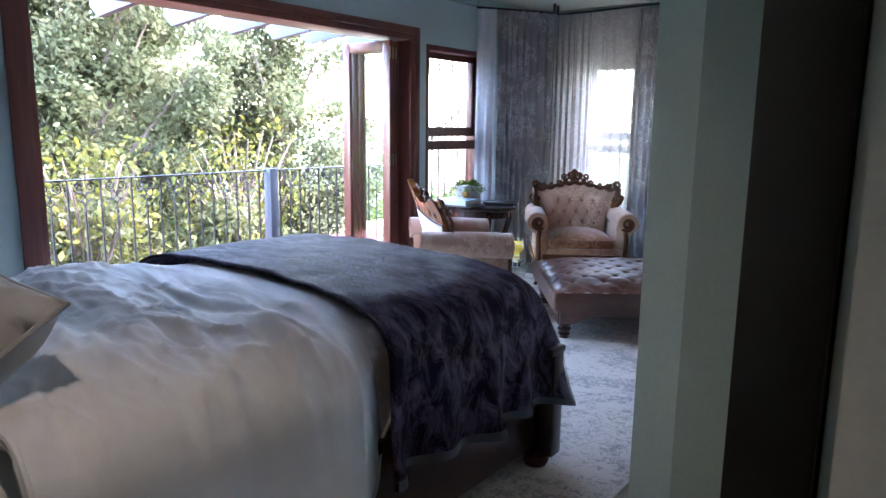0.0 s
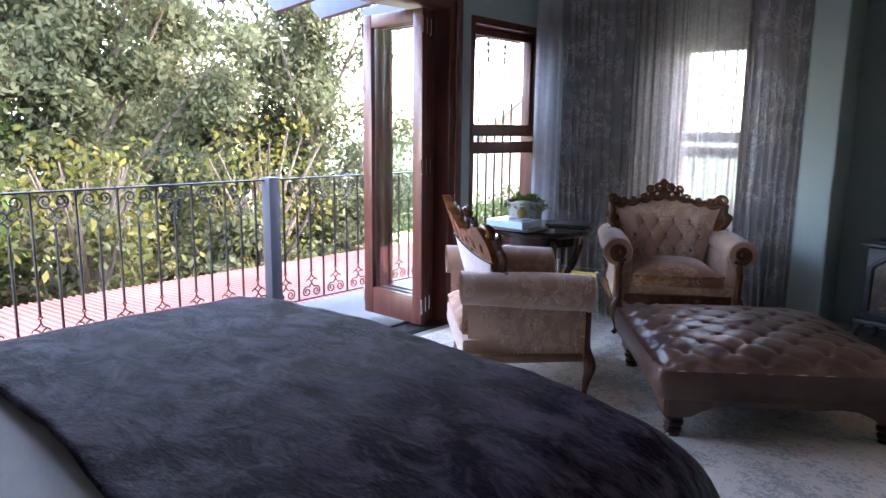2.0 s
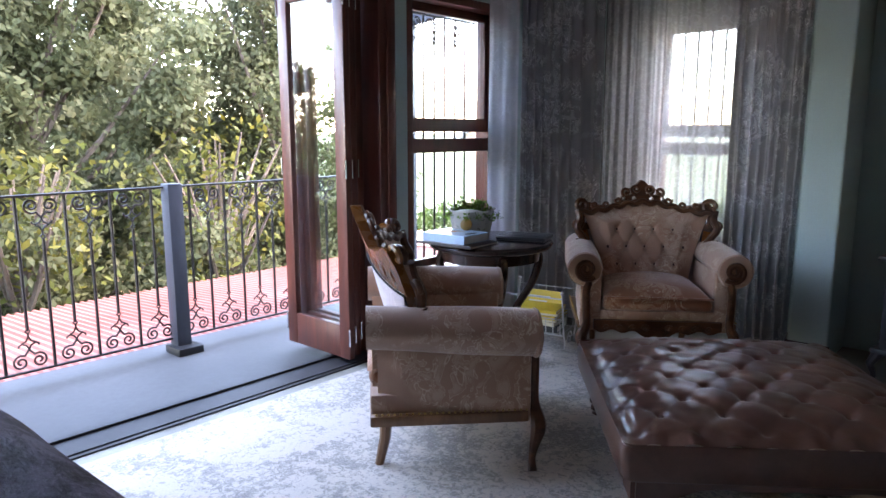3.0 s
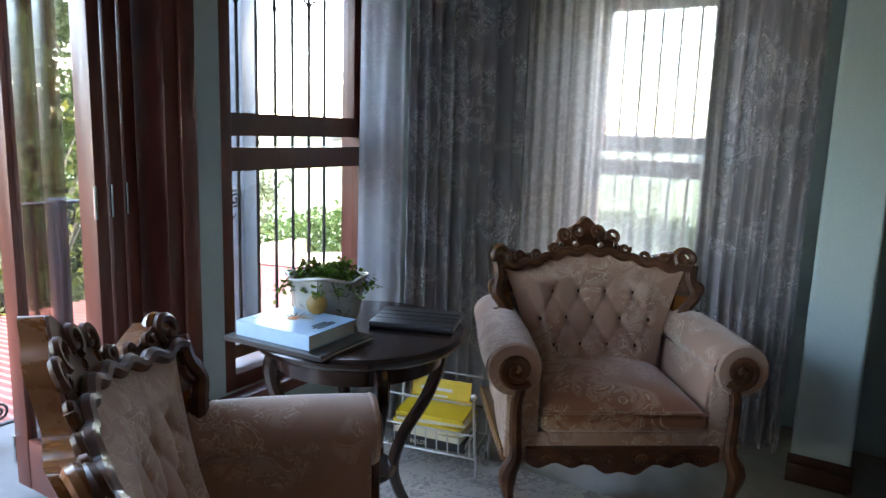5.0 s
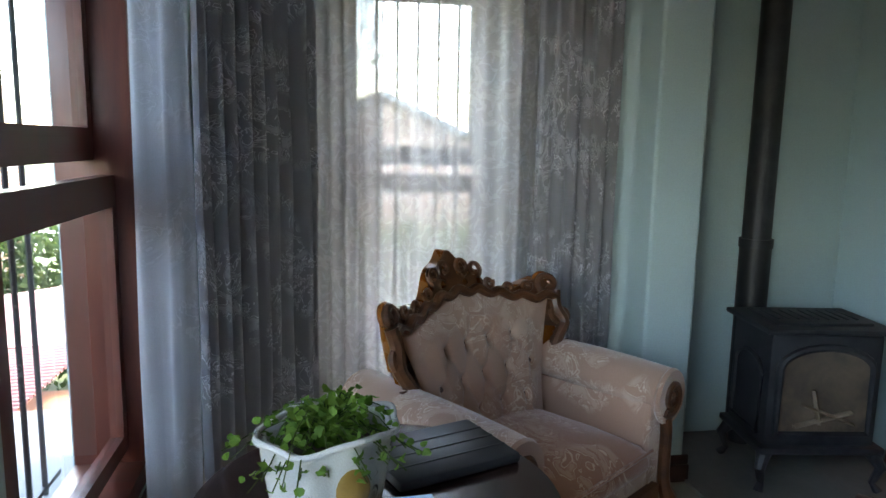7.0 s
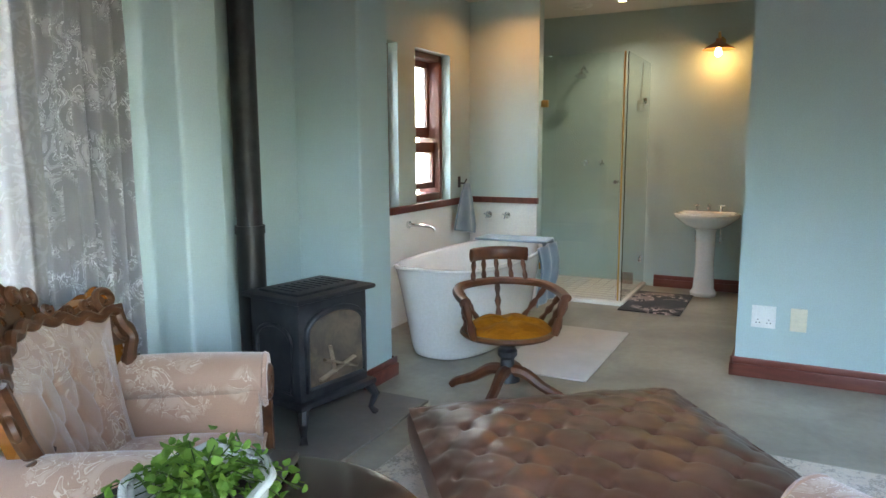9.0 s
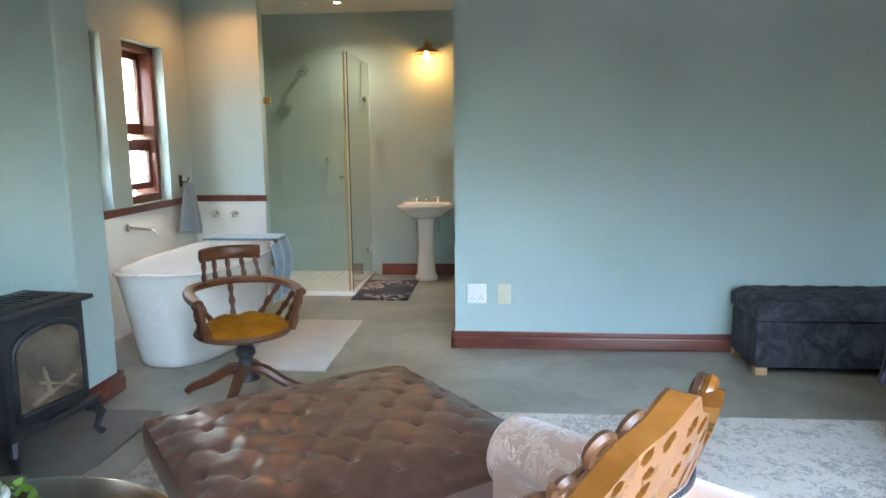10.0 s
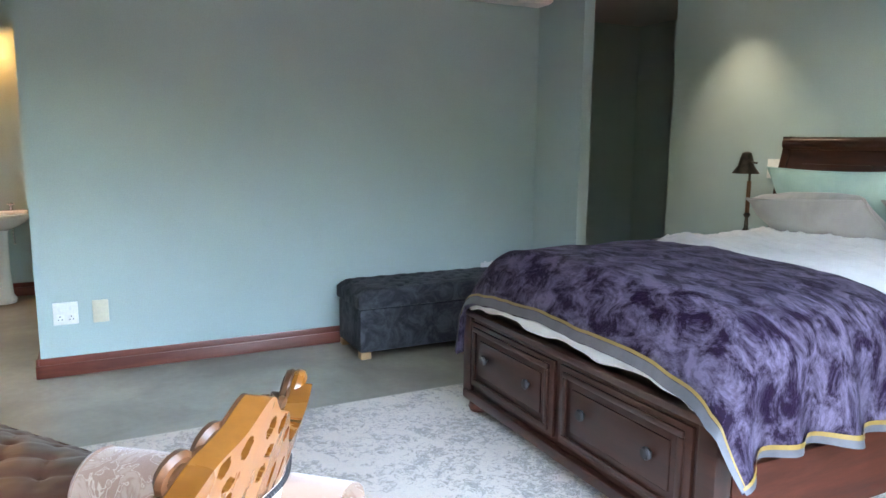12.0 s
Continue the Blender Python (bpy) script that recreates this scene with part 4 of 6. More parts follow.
# ---- buttoned leather ottoman ----
def ottoman(m):
    o = thing("ottoman", "large square brown buttoned leather ottoman on turned legs", "ottoman", m)
    a = 0.555

    def lid(u, v):
        x, y = (2 * u - 1), (2 * v - 1)
        e = max(abs(x), abs(y))
        edge = (1 - e ** 10)
        h = 0.335 + 0.062 * (1 - x ** 4) * (1 - y ** 4) + 0.030 * (tuft(x * a + 0.008 * wob(x, y, 2, 2.5), y * a + 0.008 * wob(x, y, 6, 2.5), 0.20, 0.20) - 0.45) * edge * min(1, 9 * (1 - e)) + 0.007 * wob(x, y, 1, 4.0) + 0.003 * wob(x, y, 3, 11.0)
        pl = 0.006 * math.sin(x * a / 0.1225 * 2 * math.pi) * (e > 0.9)
        return (x * a * (1 + 0.012 * math.sin(math.pi * u)), y * a, h + pl)
    part("cushion_top", sheet(B(), lid, 120, 120), M_LEATHER, o, "worn brown buttoned leather top", angle=80)
    bm = B()
    rings = []
    for z, k in ((0.205, 0.985), (0.215, 1.0), (0.26, 1.012), (0.30, 1.015), (0.336, 1.0)):
        n = 48
        ring = []
        for i in range(4 * n):
            s, f = i // n, (i % n) / n * 2 - 1
            x, y = ((f, -1), (1, f), (-f, 1), (-1, -f))[s]
            q = 1.0 - 0.018 * (max(0, abs(f) - 0.9) / 0.1) ** 2
            ring.append((x * a * k * q, y * a * k * q, z))
        rings.append(ring)
    ringed(bm, rings, cap=False)
    part("cushion_side", bm, M_LEATHER, o, angle=60)
    for i in range(-5, 6):
        for j in range(-5, 6):
            if (i + j) % 2 == 0 and max(abs(i), abs(j)) < 6:
                x, y = 0.10 * i, 0.10 * j
                if max(abs(x), abs(y)) < 0.50:
                    bm = B()
                    bmesh.ops.create_icosphere(bm, subdivisions=1, radius=0.012, matrix=Matrix.Translation((x, y, lid(x / a / 2 + 0.5, y / a / 2 + 0.5)[2] + 0.001)))
                    part("button", bm, M_BUTTON, o)
    for k in range(4):
        r = pose(0, 0, 0, 0, 0, 90 * k)
        low = [(-0.50, 0.21), (0.50, 0.21), (0.50, 0.115), (0.40, 0.115), (0.36, 0.14), (0.30, 0.165)] + [(0.22 - 0.11 * i, 0.172 - 0.008 * (i % 2)) for i in range(5)] + [(-0.30, 0.165), (-0.36, 0.14), (-0.40, 0.115), (-0.50, 0.115)]
        part("apron", slab(B(), low, lambda u, v, w: r @ Vector((u, -0.515 + w, v)), 0.03), M_LEATHER, o, smooth=False)
    for x in (-0.46, 0.46):
        for y in (-0.46, 0.46):
            bm = lathe(B(), [(0.030, 0.0), (0.034, 0.012), (0.028, 0.022), (0.040, 0.034), (0.040, 0.046), (0.032, 0.054), (0.046, 0.068), (0.046, 0.080), (0.036, 0.088), (0.050, 0.104), (0.048, 0.125)], 18, x, y)
            part("leg", bm, M_DARKW, o, "dark turned wooden leg")
    return o


ottoman(pose(-2.01, 4.652, 0, 0, 0, 37.7))


# ---- bed ----
bed = thing("bed", "dark sleigh bed with drawers in its foot", "bed")
BX0, BX1, BF = -2.87, -1.25, 2.41
BC = 0.5 * (BX0 + BX1)
part("foot_panel", box(B(), BX0 + 0.06, BX1 - 0.06, BF - 0.06, BF - 0.02, 0.08, 0.53, 0.004), M_DARKW, bed)
part("foot_cap", box(B(), BX0, BX1, BF - 0.10, BF + 0.01, 0.50, 0.53, 0.008), M_DARKW, bed)
part("plinth", box(B(), BX0 + 0.02, BX1 - 0.02, BF - 0.05, BF + 0.012, 0.065, 0.115, 0.01), M_DARKW, bed)
for x in (BX0, BX1 - 0.08):
    part("foot_post", box(B(), x, x + 0.08, BF - 0.08, BF, 0.065, 0.52, 0.012), M_DARKW, bed)
for x in (BX0 + 0.09, BX1 - 0.09):
    for y in (BF - 0.05, 0.05):
        part("bun_foot", lathe(B(), [(0.030, 0.0), (0.046, 0.008), (0.056, 0.03), (0.050, 0.052), (0.036, 0.060), (0.044, 0.066)], 18, x, y), M_MAHOG if y > 1 else M_DARKW, bed, "turned red-brown bun foot" if y > 1 else "")
for d0 in (BX0 + 0.10, 0.5 * (BX0 + BX1) + 0.03):
    d1 = d0 + 0.70
    dr = part("drawer", box(B(), d0, d1, BF - 0.022, BF - 0.004, 0.145, 0.475, 0.004), M_DARKW, bed)
    for q in ((d0 + 0.03, d1 - 0.03, 0.165, 0.19), (d0 + 0.03, d1 - 0.03, 0.43, 0.455)):
        part("moulding", box(B(), q[0], q[1], BF - 0.006, BF + 0.008, q[2], q[3], 0.005), M_DARKW, dr)
    for q in ((d0 + 0.03, d0 + 0.055), (d1 - 0.055, d1 - 0.03)):
        part("moulding", box(B(), q[0], q[1], BF - 0.006, BF + 0.008, 0.19, 0.43, 0.005), M_DARKW, dr)
    part("field", box(B(), d0 + 0.085, d1 - 0.085, BF - 0.006, BF + 0.003, 0.22, 0.40, 0.006), M_DARKW, dr)
    for x in (d0 + 0.17, d1 - 0.17):
        kn = part("knob", lathe(B(), [(0.008, 0), (0.008, 0.012), (0.021, 0.018), (0.024, 0.026), (0.018, 0.034), (0.004, 0.036)], 16), M_CAST, dr, "dark pewter knob")
        kn.matrix_basis = pose(x, BF - 0.002, 0.325, -90)
# same rail wood: door side coloured lighter and redder as lit, far side dark
for x in (BX0, BX1 - 0.11):
    part("side_rail", box(B(), x, x + 0.035, 0.0, BF - 0.08, 0.10, 0.36 if x < -2 else 0.46, 0.006), M_RAIL_LIT if x < -2 else M_DARKW, bed, "red-brown side rail, painted as lit from the door" if x < -2 else "")
head_prof = [(0.06, 0.10), (0.06, 0.70), (0.045, 0.95), (0.015, 1.15), (-0.02, 1.29), (-0.035, 1.36)]
part("headboard", slab(B(), [(y, z) for y, z in head_prof] + [(y - 0.03, z) for y, z in head_prof[::-1]], lambda u, v, w: (BX0 - 0.07 + w, u, v), BX1 - BX0 + 0.14), M_DARKW, bed)
part("head_roll", tube(B(), [(BX0 - 0.10, -0.04, 1.365), (BX1 + 0.10, -0.04, 1.365)], 0.042, 16), M_DARKW, bed)
for x in (BX0 - 0.105, BX1 + 0.055):
    part("head_post", slab(B(), [(y + 0.012, z) for y, z in head_prof] + [(-0.01, 1.41), (-0.06, 1.41), (-0.085, 1.36)] + [(y - 0.045, z) for y, z in head_prof[::-1]], lambda u, v, w: (x + w, u, v), 0.05), M_DARKW, bed, smooth=False)
for k in range(3):
    x0 = BX0 + 0.08 + 0.51 * k
    part("head_panel", slab(B(), [(0.062, 0.98), (0.052, 1.10), (0.02, 1.24), (0.032, 1.24), (0.064, 1.10), (0.074, 0.98)], lambda u, v, w: (x0 + w, u - 0.012, v), 0.45), M_DARKW, bed, smooth=False)
part("mattress", box(B(), BX0 + 0.08, BX1 - 0.10, 0.07, BF - 0.10, 0.44, 0.74, 0.06, 3), M_DUVET, bed, "pale mattress with a white valance")


def over_bed(s):
    """Height and breadth across the bed: s from -1 (east hem) to 1."""
    a = abs(s)
    pts = [(0, 0.855, 0), (0.30, 0.850, 0), (0.58, 0.832, 0), (0.76, 0.79, 0), (0.835, 0.70, 0), (0.855, 0.57, 0), (0.865, 0.45, 0), (0.875, 0.33, 0)]
    p = spline(pts, a)
    return math.copysign(p[0], -s), p[1]


def duvet(u, v):
    s, y = 2 * u - 1, 0.42 + 1.90 * v
    dx, z = over_bed(s * (0.985 - 0.33 * max(0, min(1, (y - 1.36) / 0.2))))
    low = max(0, (0.78 - z) / 0.5)
    f = 0.030 * wob(dx * 1.3, y * 3.2, 0.3, 1.6) + 0.020 * wob(dx * 1.6, y * 5, 3.1, 2.0) + 0.075 * max(0, 0.28 - abs(wob(dx * 0.9, y * 2.6 + dx * 0.8, 7.7, 2.0))) + 0.060 * max(0, 0.22 - abs(wob(dx * 2.4, y * 4.5 - dx * 1.6, 2.7, 2.0))) + 0.055 * max(0, 0.16 - abs(wob(dx * 2.0 + y, y * 6.5 + dx * 1.2, 5.1, 2.0))) + 0.030 * max(0, 0.15 - abs(wob(dx * 4.0 - y * 2, y * 9.0, 8.3, 2.0)))
    f *= 1 - 0.8 * max(0, min(1, (y - 1.15) / 0.25))
    side = math.copysign(1, dx) * (0.020 * math.sin(y * 13 + 2 * wob(y, 0, 0, 2)) * low + 0.02 * low * wob(y * 2, z * 3, 9)) * (1 - 0.85 * max(0, min(1, (y - 1.2) / 0.2)))
    drop = 0.10 * max(0, v - 0.93) / 0.07
    return (BC + (dx + side) * (1 - 0.17 * max(0, min(1, (y - 1.22) / 0.2))), y, z + f - drop + 0.03 * low * wob(y, 5, 0, 1.7) - 0.012 * max(0, min(1, (y - 1.35) / 0.2)))


dv = thing("duvet", "rumpled pale grey cotton duvet spread over the bed", "duvet")
dcov = part("cover", sheet(B(), duvet, 200, 200), M_DUVET, dv, angle=80)
for sg in (0.004, 0.996):
    part("seam", tube(B(), [Vector(duvet(sg, i / 60)) for i in range(61)], 0.007, 6), M_DUVET, dv)
part("seam", tube(B(), [Vector(duvet(i / 90, 0.004)) + Vector((0, 0, 0.004)) for i in range(91)], 0.007, 6), M_DUVET, dv)
sol = dcov.modifiers.new("thick", "SOLIDIFY")
sol.thickness = 0.018


def throw_pt(s, v, lift=0.0):
    y0 = 1.50 - 0.14 * max(0, -s)
    y = y0 + (2.425 - y0) * min(v, 1)
    dx, z = over_bed(s)
    topness = min(1, max(0.0, (z - 0.30) / 0.45))
    low = 1 - topness
    k = max(0, v - 0.80) / 0.20
    z -= topness * 0.255 * k ** 1.8
    y += 0.03 * k * topness
    fold = math.copysign(1, dx) * low * (0.030 * math.sin(y * 24 + 1.5 * wob(y, 1, 0, 2)) + 0.02 * math.sin(y * 11)) * (0.3 + low)
    f = 0.010 * wob(dx * 2.2, y * 2.2, 1.3, 2) + 0.006 * wob(dx * 6, y * 4, 4.3, 2)
    if s > 0.55 and v > 0.82:
        z -= 0.05 * (s - 0.55) * (v - 0.82) / 0.18
    if s < 0:
        z -= 0.06 * low * v
    else:
        z += 0.05 * low
    return Vector((BC + dx * (0.915 if dx > 0 else 1.0) + fold, y, z + 0.024 + f + lift))


th = thing("bed_throw", "crushed purple velvet throw with grey and gold hem", "throw")
part("cloth", sheet(B(), lambda u, v: throw_pt(2 * u - 1, v), 110, 60), M_THROW, th, angle=80).modifiers.new("thick", "SOLIDIFY").thickness = 0.012


def hem(fn, n, w0, w1, lift):
    """A ribbon along an edge: fn(t, w), w inward."""
    return sheet(B(), lambda u, v: fn(u, w0 + (w1 - w0) * v) + Vector((0, 0.003 if lift else 0, lift)), n, 2)


part("hem", hem(lambda t, w: throw_pt(2 * t - 1, 1 - w) + Vector((0, 0.006, 0.004)), 110, -0.0, 0.015, 0.002), M_TRIM, th, "dark grey satin hem", angle=80)
part("piping", hem(lambda t, w: throw_pt(2 * t - 1, 1 - w) + Vector((0, 0.007, 0.006)), 110, 0.015, 0.020, 0.003), M_GOLD, th, "gold satin piping", angle=80)
for sg in (-1, 1):
    part("hem", hem(lambda t, w: throw_pt(sg * (1 - w), t) + Vector((sg * -0.007, 0, 0)), 60, 0, 0.045, 0), M_TRIM, th, "dark grey satin hem", angle=80)
    if sg > 0:
        part("piping", hem(lambda t, w: throw_pt(sg * (1 - w), t) + Vector((sg * -0.010, 0, 0)), 60, 0.045, 0.065, 0), M_GOLD, th, "gold satin piping", angle=80)
sh = single("valance_sheet", sheet(B(), lambda u, v: Vector((BX0 + 0.05 + (BX1 - BX0 - 0.08) * u, 2.396 + 0.006 * math.sin(u * 60) + 0.004 * v, 0.600 - 0.07 * (max(0, abs(2 * u - 1) - 0.8) / 0.2) ** 2 - (0.040 + 0.012 * math.sin(u * 23)) * v)), 90, 4), M_DUVET, "white sheet edge showing below the throw", "sheet")
sh.modifiers.new("thick", "SOLIDIFY").thickness = 0.008


def pillow(label, m, w, d, h, mat, trim=None):
    p = thing("pillow", label, "pillow", m, group="bed pillows")

    def skin(side):
        def f(u, v):
            x, y = 2 * u - 1, 2 * v - 1
            k = (max(0, 1 - x ** 4) * max(0, 1 - y ** 4)) ** 0.55
            pin = 1 - 0.06 * (1 - x * x) * abs(y) ** 3
            pin2 = 1 - 0.06 * (1 - y * y) * abs(x) ** 3
            return (x * w / 2 * pin2, y * d / 2 * pin, side * h / 2 * k + 0.01 * wob(x * 2, y * 2, side * 3, 1.5))
        return f
    bm = B()
    sheet(bm, skin(1), 24, 18)
    sheet(bm, skin(-1), 24, 18)
    bmesh.ops.remove_doubles(bm, verts=bm.verts, dist=0.002)
    part("cover", bm, mat, p, angle=80)
    edge = [(x, y) for x, y in [(-1 + i / 8, -1) for i in range(16)] + [(1, -1 + i / 8) for i in range(16)] + [(1 - i / 8, 1) for i in range(16)] + [(-1, 1 - i / 8) for i in range(16)]]
    part("piping", tube(B(), [(x * w / 2 * (1 - 0.06 * (1 - y * y) * abs(x) ** 3), y * d / 2 * (1 - 0.06 * (1 - x * x) * abs(y) ** 3), 0) for x, y in edge], 0.006, 6, closed=True), trim or mat, p)
    return p


for x in (-1.72, -2.50):
    pillow("mint green pillow against the bed head", pose(x + 0.02, 0.20, 0.99, 62, 0, 180 * (x < -2)), 0.78, 0.52, 0.15, M_MINT)
    pillow("plump grey sateen pillow leaning at the bed head", pose(x - 0.02, 0.40, 0.935, 36, 4 * (1 if x > -2 else -1), 0), 0.70, 0.44, 0.20, M_PILLOW)
single("mint_sheet", sheet(B(), lambda u, v: Vector((BC - 0.88 + 1.76 * u, 0.10 + 0.42 * v, spline([(0, 0.42, 0), (0, 0.70, 0), (0, 0.80, 0), (0, 0.82, 0), (0, 0.82, 0), (0, 0.80, 0), (0, 0.70, 0), (0, 0.42, 0)], u)[1] + 0.006 * wob(u * 6, v * 4, 0, 2))), 50, 12), M_MINT, "mint green fitted sheet at the bed head", "sheet", angle=80)


# ---- round table and what stands on it ----
table = thing("side_table", "round dark mahogany side table with curved legs", "table", pose(-3.42, 4.885, 0) @ Matrix.Diagonal((1, 1, 1.05, 1)))
part("tabletop", lathe(B(), [(0.02, 0.655), (0.29, 0.655), (0.318, 0.662), (0.33, 0.674), (0.335, 0.686), (0.328, 0.697), (0.31, 0.70), (0.02, 0.70)], 64), M_TABLE, table)
part("frieze", lathe(B(), [(0.262, 0.60), (0.268, 0.655), (0.24, 0.655), (0.235, 0.60)], 48), M_TABLE, table)
for k in range(4):
    a = radians(52 + 90 * k)
    prof = [(0.255, 0.65), (0.275, 0.58), (0.235, 0.46), (0.150, 0.33), (0.120, 0.22), (0.165, 0.10), (0.215, 0.055), (0.235, 0.03)]
    pts = [spline([(r * math.cos(a), r * math.sin(a), z) for r, z in prof], i / 30) for i in range(31)]
    lg = part("leg", tube(B(), pts, [0.024 - 0.008 * i / 30 for i in range(31)], 9), M_TABLE, table)
    part("paw", tube(B(), [(0.205 * math.cos(a), 0.205 * math.sin(a), 0.075), (0.235 * math.cos(a), 0.235 * math.sin(a), 0.035), (0.275 * math.cos(a), 0.275 * math.sin(a), 0.028), (0.285 * math.cos(a), 0.285 * math.sin(a), 0.02)], [0.02, 0.032, 0.027, 0.012], 9), M_TABLE, lg)
part("lower_ring", lathe(B(), [(0.03, 0.225), (0.115, 0.228), (0.125, 0.24), (0.115, 0.252), (0.03, 0.255)], 32), M_TABLE, table)

M_POT = damask("painted_porcelain", (0.40, 0.40, 0.37), (0.05, 0.044, 0.04), rough=0.18, scale=13, sheen=0, amount=0.95, lo=0.535, hi=0.555)
pot = thing("planter", "white porcelain planter painted with dark twigs", "planter", pose(-3.51, 4.835, 0.735, 0, 0, 30))


def pot_skin(off):
    def f(u, v):
        a = 2 * math.pi * v
        z = 0.155 * u
        r = (0.078 + 0.026 * u ** 0.8 - off) * (1 + 0.035 * math.cos(8 * a))
        zz = z + (0.006 * math.cos(4 * a) if u > 0.9 else 0)
        return (r * 1.14 * math.cos(a), r * 0.88 * math.sin(a), zz)
    return f


bm = sheet(B(), pot_skin(0), 14, 64, wrap=True)
part("bowl", bm, M_POT, pot, angle=70).modifiers.new("thick", "SOLIDIFY").thickness = 0.010
part("rim", tube(B(), [(lambda p: (p[0], p[1], p[2] + 0.002))(pot_skin(-0.004)(1, i / 64)) for i in range(64)], 0.0055, 8, closed=True), M_POT, pot, "white glazed rolled rim")
part("base", lathe(B(), [(0.02, 0.002), (0.088, 0.002), (0.092, 0.014), (0.08, 0.02), (0.02, 0.02)], 40, 0, 0, 0.78), M_POT, pot)
part("soil", lathe(B(), [(0.002, 0.118), (0.092, 0.118), (0.092, 0.124), (0.002, 0.128)], 32, 0, 0, 0.78), surface("potting_soil", (0.02, 0.014, 0.010), (0.05, 0.035, 0.025), 0.95, 20, 90, 0.6), pot)
gold = lathe(B(), [(0.002, 0), (0.026, 0.002), (0.032, 0.006), (0.024, 0.011), (0.002, 0.014)], 20)
part("medallion", gold, M_GOLD, pot, "gilt moulded medallion").matrix_basis = pose(-0.012, -0.089, 0.085, 80)
rng = np.random.default_rng(77)
plant = thing("creeping_plant", "small-leaved green creeping plant in the planter", "plant", pose(-3.51, 4.835, 0.862))
stems, leaves_c = B(), []
for i in range(42):
    a, reach = rng.random() * 6.283, 0.03 + 0.11 * rng.random() ** 1.5
    h = 0.025 + 0.06 * rng.random()
    pts = [(0.06 * math.cos(a) * q + reach * q * q * math.cos(a + 0.4 * q), 0.06 * math.sin(a) * q + reach * q * q * math.sin(a + 0.4 * q) * 0.9, h * math.sin(math.pi * min(1, q * 0.9)) - 0.03 * q * q) for q in (0, 0.25, 0.5, 0.75, 1.0)]
    tube(stems, pts, 0.0012, 4)
    for q in range(15):
        p = spline(pts, (q + rng.random()) / 15)
        leaves_c.append((p[0] + rng.normal() * 0.010, p[1] + rng.normal() * 0.010, p[2] + rng.normal() * 0.008))
part("stem", stems, M_LEAF[1], plant)
bm = B()
for p in leaves_c:
    r = 0.006 + 0.005 * rng.random()
    mx = Matrix.Translation(p) @ Euler((rng.normal() * 0.6, rng.normal() * 0.6, rng.random() * 6.28)).to_matrix().to_4x4()
    vs = [bm.verts.new(mx @ Vector((r * math.cos(t) * 1.05, r * math.sin(t) * 0.85, 0.25 * r * math.cos(2 * t)))) for t in (6.283 * k / 7 for k in range(7))]
    bm.faces.new(vs)
fo = new("foliage", finish(bm, "foliage", foliage_mat("bright_small_leaves", (0.05, 0.12, 0.018), (0.13, 0.23, 0.04), (0.10, 0.19, 0.03)), False))
fo.parent = plant


def text_on(body, size, m, mat, parent, name="lettering"):
    cu = bpy.data.curves.new(name, "FONT")
    cu.body, cu.size, cu.extrude = body, size, 0.0004
    cu.align_x, cu.align_y = "CENTER", "CENTER"
    tmp = bpy.data.objects.new(name, cu)
    scene.collection.objects.link(tmp)
    me = bpy.data.meshes.new_from_object(tmp.evaluated_get(bpy.context.evaluated_depsgraph_get()))
    bpy.data.objects.remove(tmp)
    me.materials.append(mat)
    ob = new(name, me)
    ob.parent, ob.matrix_basis = parent, m
    return ob


M_PAPER = surface("book_paper", (0.62, 0.60, 0.55), (0.70, 0.68, 0.63), 0.85, 5, 200, 0.3, stretch=(1, 1, 12))
M_INK = surface("print_ink", (0.02, 0.02, 0.025), (0.03, 0.03, 0.035), 0.6, 5, 60, 0)


def book(label, m, w, d, h, cover, group="", category="book"):
    b = thing("book", label, category, m, group)
    part("page_block", box(B(), -w / 2 + 0.004, w / 2 - 0.004, -d / 2 + 0.002, d / 2 - 0.004, 0.003, h - 0.003), M_PAPER, b, smooth=False)
    part("cover", boxes((-w / 2, w / 2, -d / 2, d / 2, 0, 0.003), (-w / 2, w / 2, -d / 2, d / 2, h - 0.003, h)), cover, b, smooth=False)
    part("spine", box(B(), -w / 2, w / 2, -d / 2 - 0.003, -d / 2, 0, h, 0.001), cover, b, smooth=False)
    return b


def plain(name, c, rough=0.5):
    return surface(name, c, tuple(min(1, v * 1.15) for v in c), rough, 6, 90, 0.03)


M_BLUE, M_CHAR, M_YEL, M_RED, M_CREAM = plain("pale_blue_print", (0.24, 0.38, 0.52), 0.3), plain("black_print", (0.02, 0.02, 0.022), 0.3), plain("yellow_print", (0.62, 0.42, 0.02), 0.4), plain("red_print", (0.4, 0.05, 0.03)), plain("cream_print", (0.55, 0.50, 0.38))
bk1 = book("large black paperback lying under the blue book", pose(-3.46, 4.66, 0.735, 0, 0, 3), 0.35, 0.24, 0.014, M_CHAR)
bk2 = book("thick pale blue paperback lying on the table", pose(-3.475, 4.665, 0.7492, 0, 0, 2), 0.27, 0.205, 0.042, M_BLUE)
for k in range(14):
    a = math.pi * (0.05 + 0.9 * k / 13)
    part("flower_ray", tube(B(), [(-0.02 + 0.012 * math.cos(a), 0.01 + 0.012 * math.sin(a), 0.0424), (-0.02 + 0.062 * math.cos(a), 0.01 + 0.058 * math.sin(a), 0.0424)], [0.004, 0.0012], 5, flat=0.08), M_INK if k % 2 else M_CREAM, bk2)
part("flower_heart", lathe(B(), [(0.002, 0.0421), (0.018, 0.0421), (0.018, 0.0428), (0.002, 0.0428)], 16, -0.02, 0.004), plain("orange_print", (0.5, 0.16, 0.05)), bk2)
